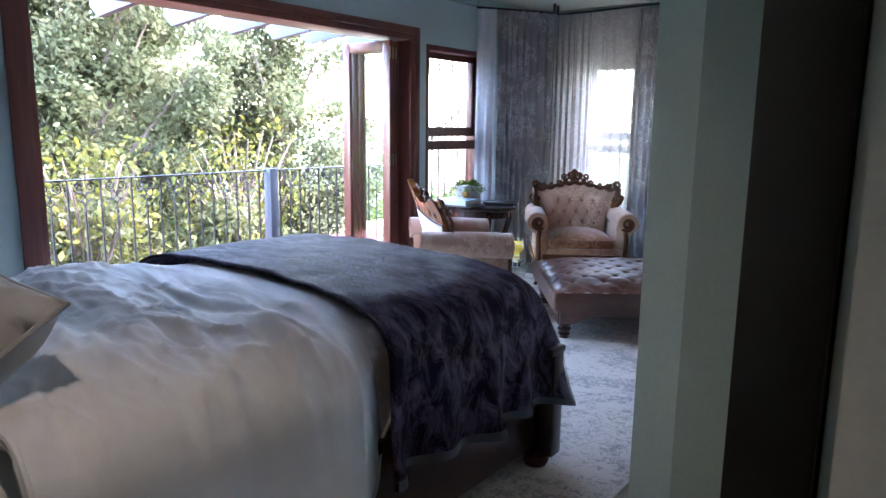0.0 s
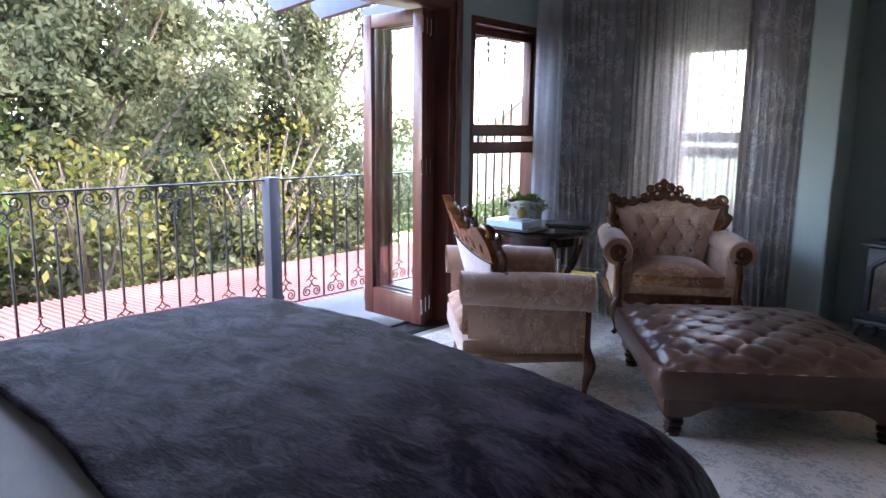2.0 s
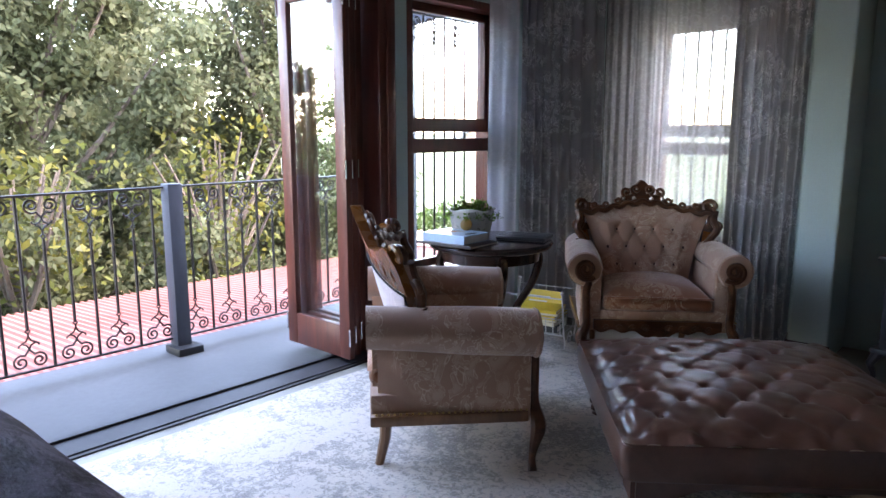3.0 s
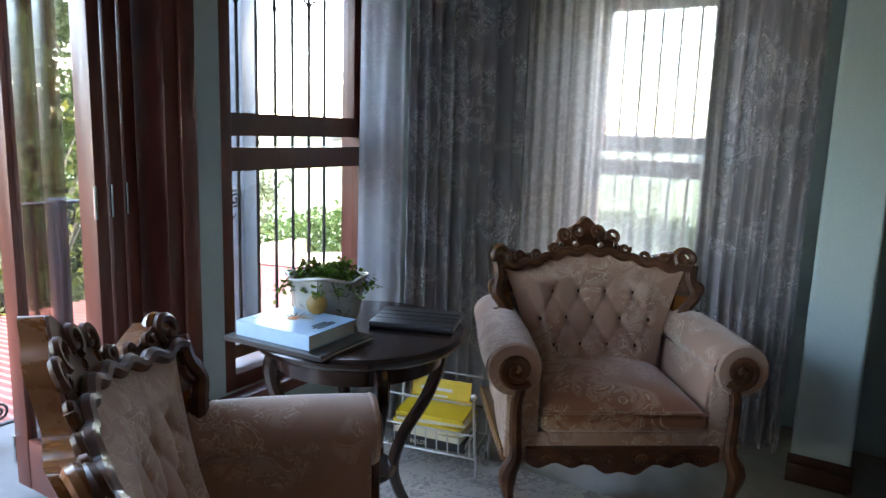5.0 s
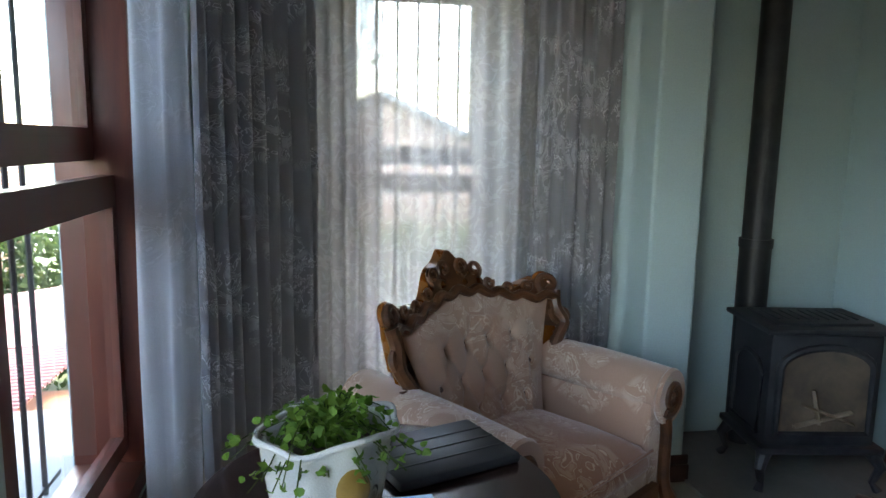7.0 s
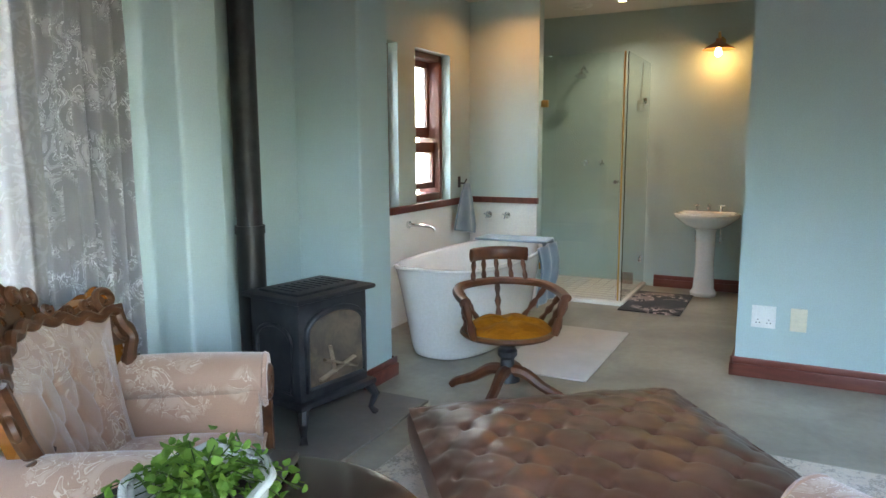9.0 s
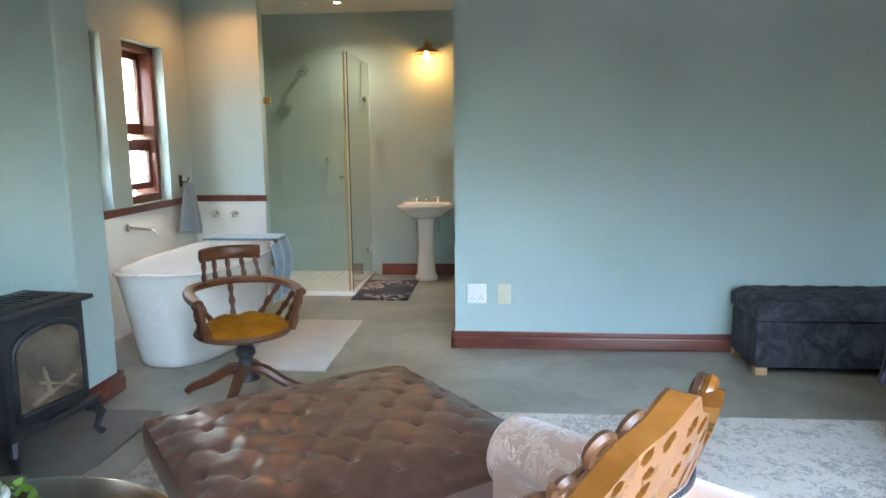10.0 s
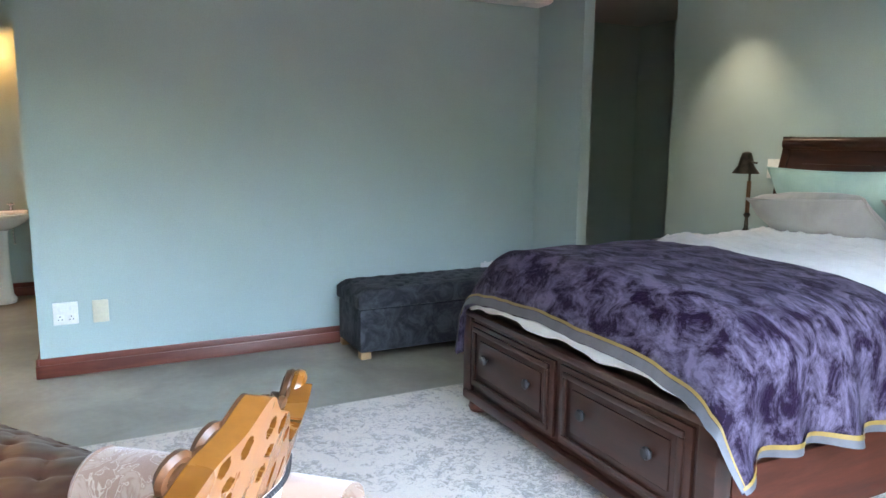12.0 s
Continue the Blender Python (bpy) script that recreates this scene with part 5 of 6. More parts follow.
for k, w in enumerate((0.075, 0.085, 0.06)):
    part("title_bar", boxes((0.112 - 0.013 * k - 0.009, 0.112 - 0.013 * k, -w / 2, w / 2, 0.0421, 0.0426)), M_INK, bk2, smooth=False)
text_on("KAROO", 0.012, pose(-0.02, -0.1152, 0.007, 90), M_CREAM, bk1)
tab = thing("tablet_case", "black zipped tablet case lying on the table", "tablet case", pose(-3.29, 5.02, 0.735, 0, 0, 20))
part("shell", box(B(), -0.135, 0.135, -0.10, 0.10, 0.0, 0.022, 0.008), M_BLACK, tab)
for k in range(3):
    part("ridge", box(B(), -0.13, 0.13, -0.05 + 0.045 * k, -0.044 + 0.045 * k, 0.021, 0.0235, 0.001), M_BLACK, tab)

# wire magazine rack
M_WIRE = surface("pale_grey_wire", (0.42, 0.41, 0.40), (0.52, 0.51, 0.50), 0.4, 8, 60, 0.1, metal=0.6)
rack = thing("magazine_rack", "pale wire magazine rack with scrolled feet", "rack", pose(-3.50, 5.50, 0, 0, 0, 12))
for y in (-0.14, 0.14):
    for z in (0.10, 0.20, 0.33):
        part("wire", tube(B(), [(-0.20, y * (0.75 + z), z), (0.20, y * (0.75 + z), z)], 0.004, 6), M_WIRE, rack)
for x in (-0.20, 0.20):
    for y in (-1, 1):
        part("upright", tube(B(), [(x, 0.10 * y, 0.0), (x, 0.085 * y, 0.05), (x, 0.11 * y, 0.12), (x, 0.15 * y, 0.33), (x, 0.155 * y, 0.36)], 0.0055, 7), M_WIRE, rack)
        part("ball", lathe(B(), [(0.002, 0.352), (0.012, 0.36), (0.012, 0.37), (0.002, 0.378)], 10, x, 0.155 * y), M_WIRE, rack)
    part("scroll", tube(B(), [(x, u, z) for u, z in spiral(0.0, 0.06, 0.045, 0.008, 0, 1.4, 20)], 0.0045, 6), M_WIRE, rack)
for k in range(9):
    x = -0.18 + 0.045 * k
    part("rung", tube(B(), [(x, -0.125, 0.20), (x, -0.115, 0.10), (x, 0.115, 0.10), (x, 0.125, 0.20)], 0.003, 5), M_WIRE, rack)
zb = 0.1035
for k, (mt, w, d, h, turn, lab) in enumerate(((M_CHAR, 0.30, 0.21, 0.040, 3, "thick dark hardback with pale lettering in the wire rack"), (M_CREAM, 0.29, 0.20, 0.022, -4, "cream magazine lying in the wire rack"), (M_CREAM, 0.28, 0.20, 0.016, 5, "cream magazine lying in the wire rack"),
                                           (M_YEL, 0.29, 0.21, 0.020, -2, "yellow magazine lying in the wire rack"), (M_CREAM, 0.28, 0.20, 0.014, 6, "cream magazine lying in the wire rack"), (M_YEL, 0.28, 0.20, 0.018, 2, "yellow magazine lying in the wire rack"))):
    bb = book(lab, rack.matrix_basis @ pose(0.0, 0.0, zb, 0, 0, turn), w, d, h, mt, "books in the rack")
    zb += h + 0.0006
    if k == 0:
        text_on("FIELDS", 0.024, pose(-0.04, -d / 2 - 0.0034, h / 2, 90), M_CREAM, bb)
lean_mag = book("yellow magazine leaning against the back of the rack", rack.matrix_basis @ pose(-0.02, 0.105, 0.215, 78, 0, 0), 0.26, 0.19, 0.010, M_YEL, "books in the rack")
for k in range(4):
    part("print_bar", boxes((-0.09, 0.05 - 0.02 * k, 0.045 - 0.03 * k, 0.058 - 0.03 * k, 0.0101, 0.0106)), M_PAPER, lean_mag, smooth=False)


# ---- curtains on their rails ----
def drape(name, label, path, z0, z1, waves, depth, mat, seed, group="curtains", flare=0.0):
    pts = [(x, y, 0) for x, y in path]
    rnd = random.Random(seed)
    ph = [rnd.uniform(-0.9, 0.9) for _ in range(waves + 2)]

    def f(u, v):
        p, q = spline(pts, u), spline(pts, min(u + 0.01, 1)) - spline(pts, max(u - 0.01, 0))
        nrm = Vector((-q.y, q.x, 0)).normalized()
        w = u * waves
        k = int(w)
        amp = depth * (0.55 + 0.45 * v) * (0.75 + 0.35 * ph[k])
        d = amp * math.sin(2 * math.pi * w + 0.5 * ph[k] + 0.6 * math.sin(2.2 * v + seed)) + 0.012 * wob(u * 5, v * 3, seed, 1.5)
        tt = nrm.cross(Vector((0, 0, 1)))
        return p + nrm * d + tt * (flare * (v - 0.5) * (u - 0.5)) + Vector((0, 0, z1 + (z0 - z1) * v))
    c = thing(name, label, "curtain", group=group)
    part("cloth", sheet(B(), f, waves * 12, 26), mat, c, angle=80)
    return c


drape("curtain", "grey embroidered curtain hanging in pleats at the corner", [(-3.85, 5.76), (-3.77, 5.88), (-3.66, 6.04), (-3.54, 6.26)], 0.015, 2.50, 9, 0.048, M_CURTAIN, 3)
drape("curtain", "grey embroidered curtain drawn aside beside the pier", [(-2.75, 6.45), (-2.60, 6.43), (-2.46, 6.42), (-2.31, 6.41)], 0.015, 2.50, 8, 0.048, M_CURTAIN, 6)
drape("curtain", "pale lining edge of the curtain at the sash window", [(-3.98, 5.58), (-3.92, 5.66), (-3.86, 5.74)], 0.015, 2.50, 2, 0.016, M_LINING, 5)
drape("sheer_curtain", "thin sheer white curtain before the window", [(-3.57, 6.34), (-3.34, 6.42), (-3.02, 6.43), (-2.66, 6.42)], 0.02, 2.50, 13, 0.024, M_SHEER, 9)
drape("sheer_curtain", "thin sheer white curtain before the window", [(-3.60, 6.50), (-3.40, 6.53), (-3.26, 6.54)], 0.02, 2.50, 7, 0.028, M_SHEER, 11)
for nm, pts in (("curtain_rail", [(-3.98, 5.58, 2.51), (-3.80, 5.84, 2.51), (-3.54, 6.28, 2.51)]), ("curtain_rail", [(-3.57, 6.40, 2.51), (-2.28, 6.32, 2.51)])):
    r = thing(nm, "slim dark curtain rail under the ceiling", "curtain rail", group="curtain rails")
    part("rod", tube(B(), pts, 0.011, 8), M_IRON, r)
    part("bracket", box(B(), pts[0][0] - 0.01, pts[0][0] + 0.01, pts[0][1] - 0.01, pts[0][1] + 0.01, 2.515, H), M_IRON, r)
    part("bracket", box(B(), pts[-1][0] - 0.01, pts[-1][0] + 0.01, pts[-1][1] - 0.01, pts[-1][1] + 0.01, 2.515, H), M_IRON, r)
setting("cornice", boxes((XW, XW + 0.05, D1, YN, 2.52, H), (XW, -2.25, YN - 0.05, YN, 2.52, H)), M_WALL, "plain painted cornice at the ceiling", "cornice")



# ---- rug ----
def rug_mat():
    m = bpy.data.materials.new("faded_rug")
    nt, bs = links(m)
    med = noise_of(nt, 1.9, 5, 0.62, (1, 1, 1), 1.5)
    fin = noise_of(nt, 34, 5, 0.75, (1, 1, 1), 1.0)
    add = nt.nodes.new("ShaderNodeMath")
    add.operation = "MULTIPLY_ADD"
    nt.links.new(med, add.inputs[0])
    add.inputs[1].default_value = 0.75
    nt.links.new(fin, add.inputs[2])
    col = mixed(nt, ramp(nt, add.outputs[0], 0.85, 0.95), (0.58, 0.50, 0.42), (0.16, 0.145, 0.13))
    col = mixed(nt, ramp(nt, noise_of(nt, 150, 3), 0.3, 0.8), col, (0.48, 0.43, 0.375))
    nt.links.new(col, bs.inputs["Base Color"])
    bs.inputs["Roughness"].default_value = 0.95
    bs.inputs["Sheen Weight"].default_value = 0.2
    bump_of(nt, bs, noise_of(nt, 260, 3), 0.5, 0.003)
    return m


rug = thing("rug", "large faded cream and grey distressed rug", "rug")
part("carpet", box(B(), -3.93, -0.97, 1.2, 5.62, 0.0, 0.011, 0.003), rug_mat(), rug)
part("binding", tube(B(), [(-3.93, 1.2, 0.006), (-0.97, 1.2, 0.006), (-0.97, 5.62, 0.006), (-3.93, 5.62, 0.006)], 0.006, 6, closed=True), plain("cream_binding", (0.42, 0.39, 0.34), 0.9), rug, "cream bound edge")

# ---- stove in its recess ----
setting("hearth", boxes((-2.04, -1.05, 5.80, 6.62, 0.0, 0.012)), surface("dark_hearth_screed", (0.13, 0.125, 0.115), (0.19, 0.185, 0.17), 0.5, 2, 30, 0.1), "dark smooth hearth under the stove", "hearth")
stove = thing("gas_stove", "black cast-iron heating stove with arched glass door", "stove", pose(-1.53, 6.19, 0.012, 0, 0, -9))
w, d = 0.225, 0.165
part("body", box(B(), -w, w, -d, d, 0.17, 0.64, 0.012), M_CAST, stove)
part("base_ledge", box(B(), -w - 0.03, w + 0.03, -d - 0.035, d + 0.02, 0.155, 0.185, 0.01), M_CAST, stove)
part("top", box(B(), -w - 0.035, w + 0.035, -d - 0.035, d + 0.025, 0.645, 0.668, 0.009), M_CAST, stove)
part("top_panel", box(B(), -w + 0.03, w - 0.03, -d + 0.03, d - 0.03, 0.666, 0.680, 0.006), M_CAST, stove)
for k in range(9):
    part("grille_bar", box(B(), -0.16 + 0.04 * k - 0.005, -0.16 + 0.04 * k + 0.005, -0.08, 0.08, 0.679, 0.685, 0.001), M_CAST, stove)


def arch(hw, z0, zs, rise, n=14):
    return [(-hw, z0), (hw, z0), (hw, zs)] + [(hw * math.cos(math.pi * i / n), zs + rise * math.sin(math.pi * i / n)) for i in range(1, n)] + [(-hw, zs)]


def arch_tube(hw, z0, zs, rise, y, r, along="x", off=0.0):
    return tube(B(), [((u, y, z) if along == "x" else (y, off + u, z)) for u, z in arch(hw, z0, zs, rise)], r, 8, closed=True)


dr = part("door", arch_tube(0.185, 0.235, 0.50, 0.09, -d - 0.006, 0.016), M_CAST, stove, "arched cast-iron door frame")
part("glass", slab(B(), arch(0.175, 0.24, 0.50, 0.085), lambda u, v, q: (u, -d - 0.010 + q, v), 0.004), surface("sooty_stove_glass", (0.06, 0.045, 0.035), (0.16, 0.115, 0.08), 0.16, 7, 40, 0.02, coat=0.6, spec=0.6), dr, "sooty amber glass", smooth=False)
M_LOG = surface("ceramic_logs", (0.13, 0.085, 0.055), (0.30, 0.22, 0.15), 0.8, 12, 60, 0.5)
for a, b, r in (((-0.12, -0.180, 0.27), (0.11, -0.178, 0.33), 0.022), ((-0.09, -0.180, 0.36), (0.12, -0.178, 0.28), 0.020), ((-0.02, -0.180, 0.28), (-0.05, -0.178, 0.42), 0.018)):
    part("log", tube(B(), [a, b], r, 8, flat=0.35), M_LOG, stove, "pale ceramic log behind the glass")
part("side_arch", tube(B(), [(-w - 0.006, u, z) for u, z in arch(0.115, 0.22, 0.46, 0.07)], 0.010, 8, closed=True), M_CAST, stove)
part("side_arch", tube(B(), [(w + 0.006, u, z) for u, z in arch(0.115, 0.22, 0.46, 0.07)], 0.010, 8, closed=True), M_CAST, stove)
for x in (-w + 0.01, w - 0.01):
    for y in (-d + 0.0, d - 0.03):
        sx, sy = math.copysign(0.03, x), math.copysign(0.03, y)
        part("leg", tube(B(), [(x, y, 0.165), (x + sx, y + sy, 0.10), (x + 0.4 * sx, y + 0.4 * sy, 0.035), (x + sx, y + sy, 0.002)], [0.032, 0.022, 0.014, 0.02], 9), M_CAST, stove)
flue = thing("flue_pipe", "black enamelled stove flue rising to the ceiling", "flue")
part("lower_pipe", tube(B(), [(-1.58, 6.50, 0.10), (-1.58, 6.50, 0.95)], 0.068, 20), M_BLACK, flue)
part("upper_pipe", tube(B(), [(-1.58, 6.50, 0.94), (-1.58, 6.50, H)], 0.062, 20), M_CAST, flue)
part("collar", tube(B(), [(-1.58, 6.50, 0.93), (-1.58, 6.50, 0.97)], 0.073, 20), M_CAST, flue)
part("elbow", tube(B(), [(-1.58, 6.50, 0.16), (-1.57, 6.44, 0.20), (-1.55, 6.36, 0.22)], 0.06, 16), M_BLACK, flue)
part("foot", tube(B(), [(-1.58, 6.50, 0.012), (-1.58, 6.50, 0.10)], 0.05, 16), M_BLACK, flue)

# ---- swivel chair ----
M_OAK = surface("red_brown_oak", (0.075, 0.021, 0.008), (0.13, 0.039, 0.013), 0.42, 6, 50, 0.08, coat=0.12, stretch=(2, 2, 0.8))
sw = thing("swivel_chair", "wooden captain's swivel chair with mustard velvet cushion", "chair", pose(-0.80, 5.45, 0, 0, 0, -54))
part("seat", lathe(B(), [(0.02, 0.345), (0.20, 0.345), (0.245, 0.355), (0.258, 0.37), (0.25, 0.385), (0.02, 0.382)], 36, 0, 0, 0.94), M_OAK, sw)


def pad(u, v):
    a, r = 2 * math.pi * v, u
    h = 0.05 * (1 - r ** 5) + 0.012 * math.cos(6 * a) * r * (1 - r) * 3 - 0.02 * math.exp(-(r / 0.12) ** 2)
    return (0.235 * r * math.cos(a), 0.222 * r * math.sin(a), 0.386 + max(h, 0))


part("cushion", sheet(B(), pad, 14, 40, wrap=True), velvet("mustard_velvet", (0.25, 0.082, 0.006), (0.36, 0.13, 0.010), (0.8, 0.4, 0.08)), sw, "mustard yellow velvet seat cushion", angle=80)
hoop = [(-0.262, -0.17, 0.575), (-0.268, 0.0, 0.585), (-0.21, 0.16, 0.595), (0.0, 0.245, 0.60), (0.21, 0.16, 0.595), (0.268, 0.0, 0.585), (0.262, -0.17, 0.575)]
part("arm_hoop", tube(B(), [spline(hoop, i / 40) for i in range(41)], 0.030, 8, flat=0.75), M_OAK, sw)
part("back_crest", sheet(B(), lambda u, v: (lambda a, q: ((0.215 + 0.012 * math.cos(q)) * math.cos(a), (0.248 + 0.016 * math.cos(q)) * math.sin(a) + 0.035, 0.752 + 0.038 * math.sin(q)))(radians(42 + 96 * u), 2 * math.pi * v), 24, 12, wrap=True), M_OAK, sw)
for k in range(7):
    a = radians(180 * k / 6)
    x, y = 0.225 * math.cos(a), 0.20 * math.sin(a)
    p = spline(hoop, 0.5 + 0.46 * math.cos(a))
    part("spindle", tube(B(), [Vector((x, y, 0.375)).lerp(p, q) for q in (0, 0.2, 0.35, 0.5, 0.65, 0.8, 1)], [0.011, 0.017, 0.010, 0.020, 0.010, 0.017, 0.011], 8), M_OAK, sw)
for s in (-1, 1):
    part("arm_post", tube(B(), [Vector((s * 0.215, -0.14, 0.375)).lerp(Vector((s * 0.262, -0.155, 0.575)), q) for q in (0, 0.25, 0.5, 0.75, 1)], [0.018, 0.025, 0.015, 0.027, 0.018], 9), M_OAK, sw)
for k in range(5):
    a = radians(50 + 20 * k)
    part("back_spindle", tube(B(), [Vector((0.235 * math.cos(a), 0.235 * math.sin(a) + 0.005, 0.60)).lerp(Vector((0.215 * math.cos(a), 0.25 * math.sin(a) + 0.035, 0.725)), q) for q in (0, 0.3, 0.5, 0.7, 1)], [0.010, 0.015, 0.009, 0.015, 0.010], 8), M_OAK, sw)
part("column", lathe(B(), [(0.07, 0.10), (0.055, 0.14), (0.04, 0.16), (0.036, 0.22), (0.052, 0.24), (0.052, 0.265), (0.04, 0.28), (0.044, 0.32), (0.095, 0.345), (0.02, 0.346)], 24), M_CAST, sw, "dark iron swivel column")
for k in range(4):
    a = radians(45 + 90 * k + 10)
    pr = [(0.03, 0.155), (0.10, 0.15), (0.20, 0.09), (0.30, 0.05), (0.335, 0.022)]
    part("foot", tube(B(), [spline([(r * math.cos(a), r * math.sin(a), z) for r, z in pr], i / 14) for i in range(15)], [0.036 - 0.016 * i / 14 for i in range(15)], 8), M_OAK, sw)

# ---- bath corner: drawn round the doorway and brought to the measure of the room ----
made_before = set(bpy.data.objects)
YB = 6.846
setting("bath_splashback", boxes((-0.65, 1.75, YB - 0.012, YB, 0, 0.875), (1.738, 1.75, 6.18, YB - 0.012, 0, 0.875)), M_TILE, "glossy white splashback round the bath", "splashback")
setting("bath_dado_rail", boxes((-0.65, 1.75, YB - 0.035, YB, 0.876, 0.93), (1.715, 1.75, 6.165, YB - 0.035, 0.876, 0.93)), M_MAHOG, "mahogany ledge above the splashback", "trim")
tub = thing("bathtub", "white freestanding oval bathtub", "bathtub", pose(0.42, 6.19, 0))


def tub_skin(u, v):
    a = 2 * math.pi * v
    prof = [(0.74, 0.0), (0.79, 0.02), (0.85, 0.20), (0.92, 0.42), (0.975, 0.565), (1.0, 0.585), (0.995, 0.60), (0.96, 0.60), (0.92, 0.575), (0.86, 0.40), (0.74, 0.20), (0.55, 0.14), (0.05, 0.13)]
    k, z = spline([(p[0], p[1], 0) for p in prof], u)[:2]
    c, s = math.cos(a), math.sin(a)
    e = 2 / 2.5
    lift = 0.035 * abs(c) ** 3 * min(1, z / 0.5)
    return (0.88 * k * math.copysign(abs(c) ** e, c), 0.385 * k * math.copysign(abs(s) ** e, s), z + lift)


part("shell", sheet(B(), tub_skin, 40, 64, wrap=True), M_PORC, tub, angle=60)
part("waste_ring", lathe(B(), [(0.012, 0.134), (0.028, 0.134), (0.028, 0.138), (0.012, 0.138)], 16), M_CHROME, tub)
M_TOWEL = surface("blue_grey_towelling", (0.17, 0.255, 0.33), (0.23, 0.32, 0.40), 0.95, 8, 300, 0.6, sheen=0.4)
tw = single("bath_towel", sheet(B(), lambda u, v: Vector((0.66 + 0.46 * u, 5.795 - 0.03 * math.sin(math.pi * min(1, v * 1.3)) + 0.012 * math.sin(14 * u), 0.63 - 0.44 * v + 0.012 * math.sin(3 * u))), 26, 20), M_TOWEL, "blue-grey bath towel over the tub's side", "towel")
tw.modifiers.new("thick", "SOLIDIFY").thickness = 0.014
tw2 = single("bath_towel", sheet(B(), lambda u, v: Vector((1.06 + 0.26 * u, 5.86 + 0.62 * v * (1 - 0.1 * u), 0.635 + 0.03 * math.sin(math.pi * v) * 0 + 0.02 * u - 0.18 * max(0, u - 0.75) / 0.25)), 18, 18), M_TOWEL, "blue-grey bath mat folded over the tub's end", "towel")
tw2.modifiers.new("thick", "SOLIDIFY").thickness = 0.016
hk = thing("towel_hook", "small dark hook on the window ledge corner", "hook")
part("stem", tube(B(), [(1.52, 6.83, 1.06), (1.52, 6.79, 1.06), (1.52, 6.77, 1.10)], 0.006, 7), M_IRON, hk)
part("plate", box(B(), 1.50, 1.54, 6.838, 6.85, 1.02, 1.12, 0.003), M_IRON, hk)
ht = single("hand_towel", sheet(B(), lambda u, v: Vector((1.52 + (2 * u - 1) * (0.05 + 0.20 * v ** 0.8), 6.775 + 0.02 * math.sin(9 * u) * v, 1.06 - (0.40 + 0.08 * u) * v)), 24, 24), M_TOWEL, "blue-grey hand towel hanging from a hook", "towel")
ht.modifiers.new("thick", "SOLIDIFY").thickness = 0.012
sp = thing("bath_spout", "chrome wall spout over the bath", "tap")
part("rose", tube(B(), [(0.56, YB - 0.012, 0.78), (0.56, YB - 0.03, 0.78)], 0.03, 16), M_CHROME, sp)
part("pipe", tube(B(), [(0.56, YB - 0.03, 0.78), (0.57, 6.72, 0.775), (0.60, 6.64, 0.765), (0.61, 6.62, 0.735)], 0.013, 10), M_CHROME, sp)
for y in (6.64, 6.46):
    t = thing("wall_tap", "chrome cross-head wall tap", "tap", group="bath taps")
    part("stem", tube(B(), [(1.738, y, 0.765), (1.69, y, 0.765)], 0.014, 12), M_CHROME, t)
    part("rose", tube(B(), [(1.738, y, 0.765), (1.728, y, 0.765)], 0.032, 16), M_CHROME, t)
    for a in (0, 90):
        v = Vector((0, math.cos(radians(a + 20)), math.sin(radians(a + 20)))) * 0.035
        part("handle", tube(B(), [Vector((1.69, y, 0.765)) - v, Vector((1.69, y, 0.765)) + v], 0.007, 8), M_CHROME, t)
for y in (6.03, 5.87):
    t = thing("wall_tap", "chrome cross-head shower tap", "tap", group="shower taps")
    part("stem", tube(B(), [(2.85, y, 1.22), (2.79, y, 1.22)], 0.014, 12), M_CHROME, t)
    for a in (0, 90):
        v = Vector((0, math.cos(radians(a + 20)), math.sin(radians(a + 20)))) * 0.035
        part("handle", tube(B(), [Vector((2.79, y, 1.22)) - v, Vector((2.79, y, 1.22)) + v], 0.007, 8), M_CHROME, t)
br = single("bath_rug", box(B(), -0.27, 0.92, 5.16, 5.755, 0.0, 0.012, 0.005), surface("off_white_rug", (0.50, 0.47, 0.43), (0.57, 0.54, 0.50), 0.95, 4, 160, 0.6), "plain off-white bath rug on the screed", "rug")
mt = thing("door_mat", "black bath mat with pale pink flowers", "mat")
part("mat", box(B(), 1.64, 2.50, 4.90, 5.41, 0.0, 0.012, 0.004), damask("black_floral_mat", (0.025, 0.022, 0.024), (0.62, 0.46, 0.43), rough=0.9, scale=4, sheen=0.1, amount=0.9, lo=0.42, hi=0.5), mt)

# ---- shower ----
shw = thing("shower_enclosure", "frameless greenish glass shower enclosure with chrome fittings", "shower")
part("tray", box(B(), 1.80, 2.85, 5.40, 6.85, 0.0, 0.035, 0.004), M_PORC, shw, "white shower floor")
mos = finish(box(B(), -0.045, 0.045, -0.045, 0.045, 0, 0.006, 0.002, 1), "mosaic_tile", M_TILE)
for i in range(10):
    for j in range(13):
        o = new("tile", mos)
        o.parent, o.location = shw, (1.865 + 0.1 * i, 5.48 + 0.1 * j, 0.035)
for nm, r in (("fixed_pane", (1.836, 1.844, 5.47, 6.18, 0.04, 2.17)), ("side_pane", (1.85, 2.84, 5.425, 5.433, 0.04, 2.17))):
    pn = part(nm, box(B(), *r), M_SHOWER, shw, "greenish clear glass", smooth=False)
    pn.visible_shadow = False
part("corner_seal", box(B(), 1.834, 1.846, 5.448, 5.462, 0.04, 2.17, 0.002), M_BRASS, shw, "warm metal corner strip")
for y, z in ((6.15, 1.76), (6.15, 0.30)):
    part("hinge", box(B(), 1.82, 1.86, y - 0.03, y + 0.03, z - 0.03, z + 0.03, 0.004), M_BRASS, shw, "brass glass hinge")
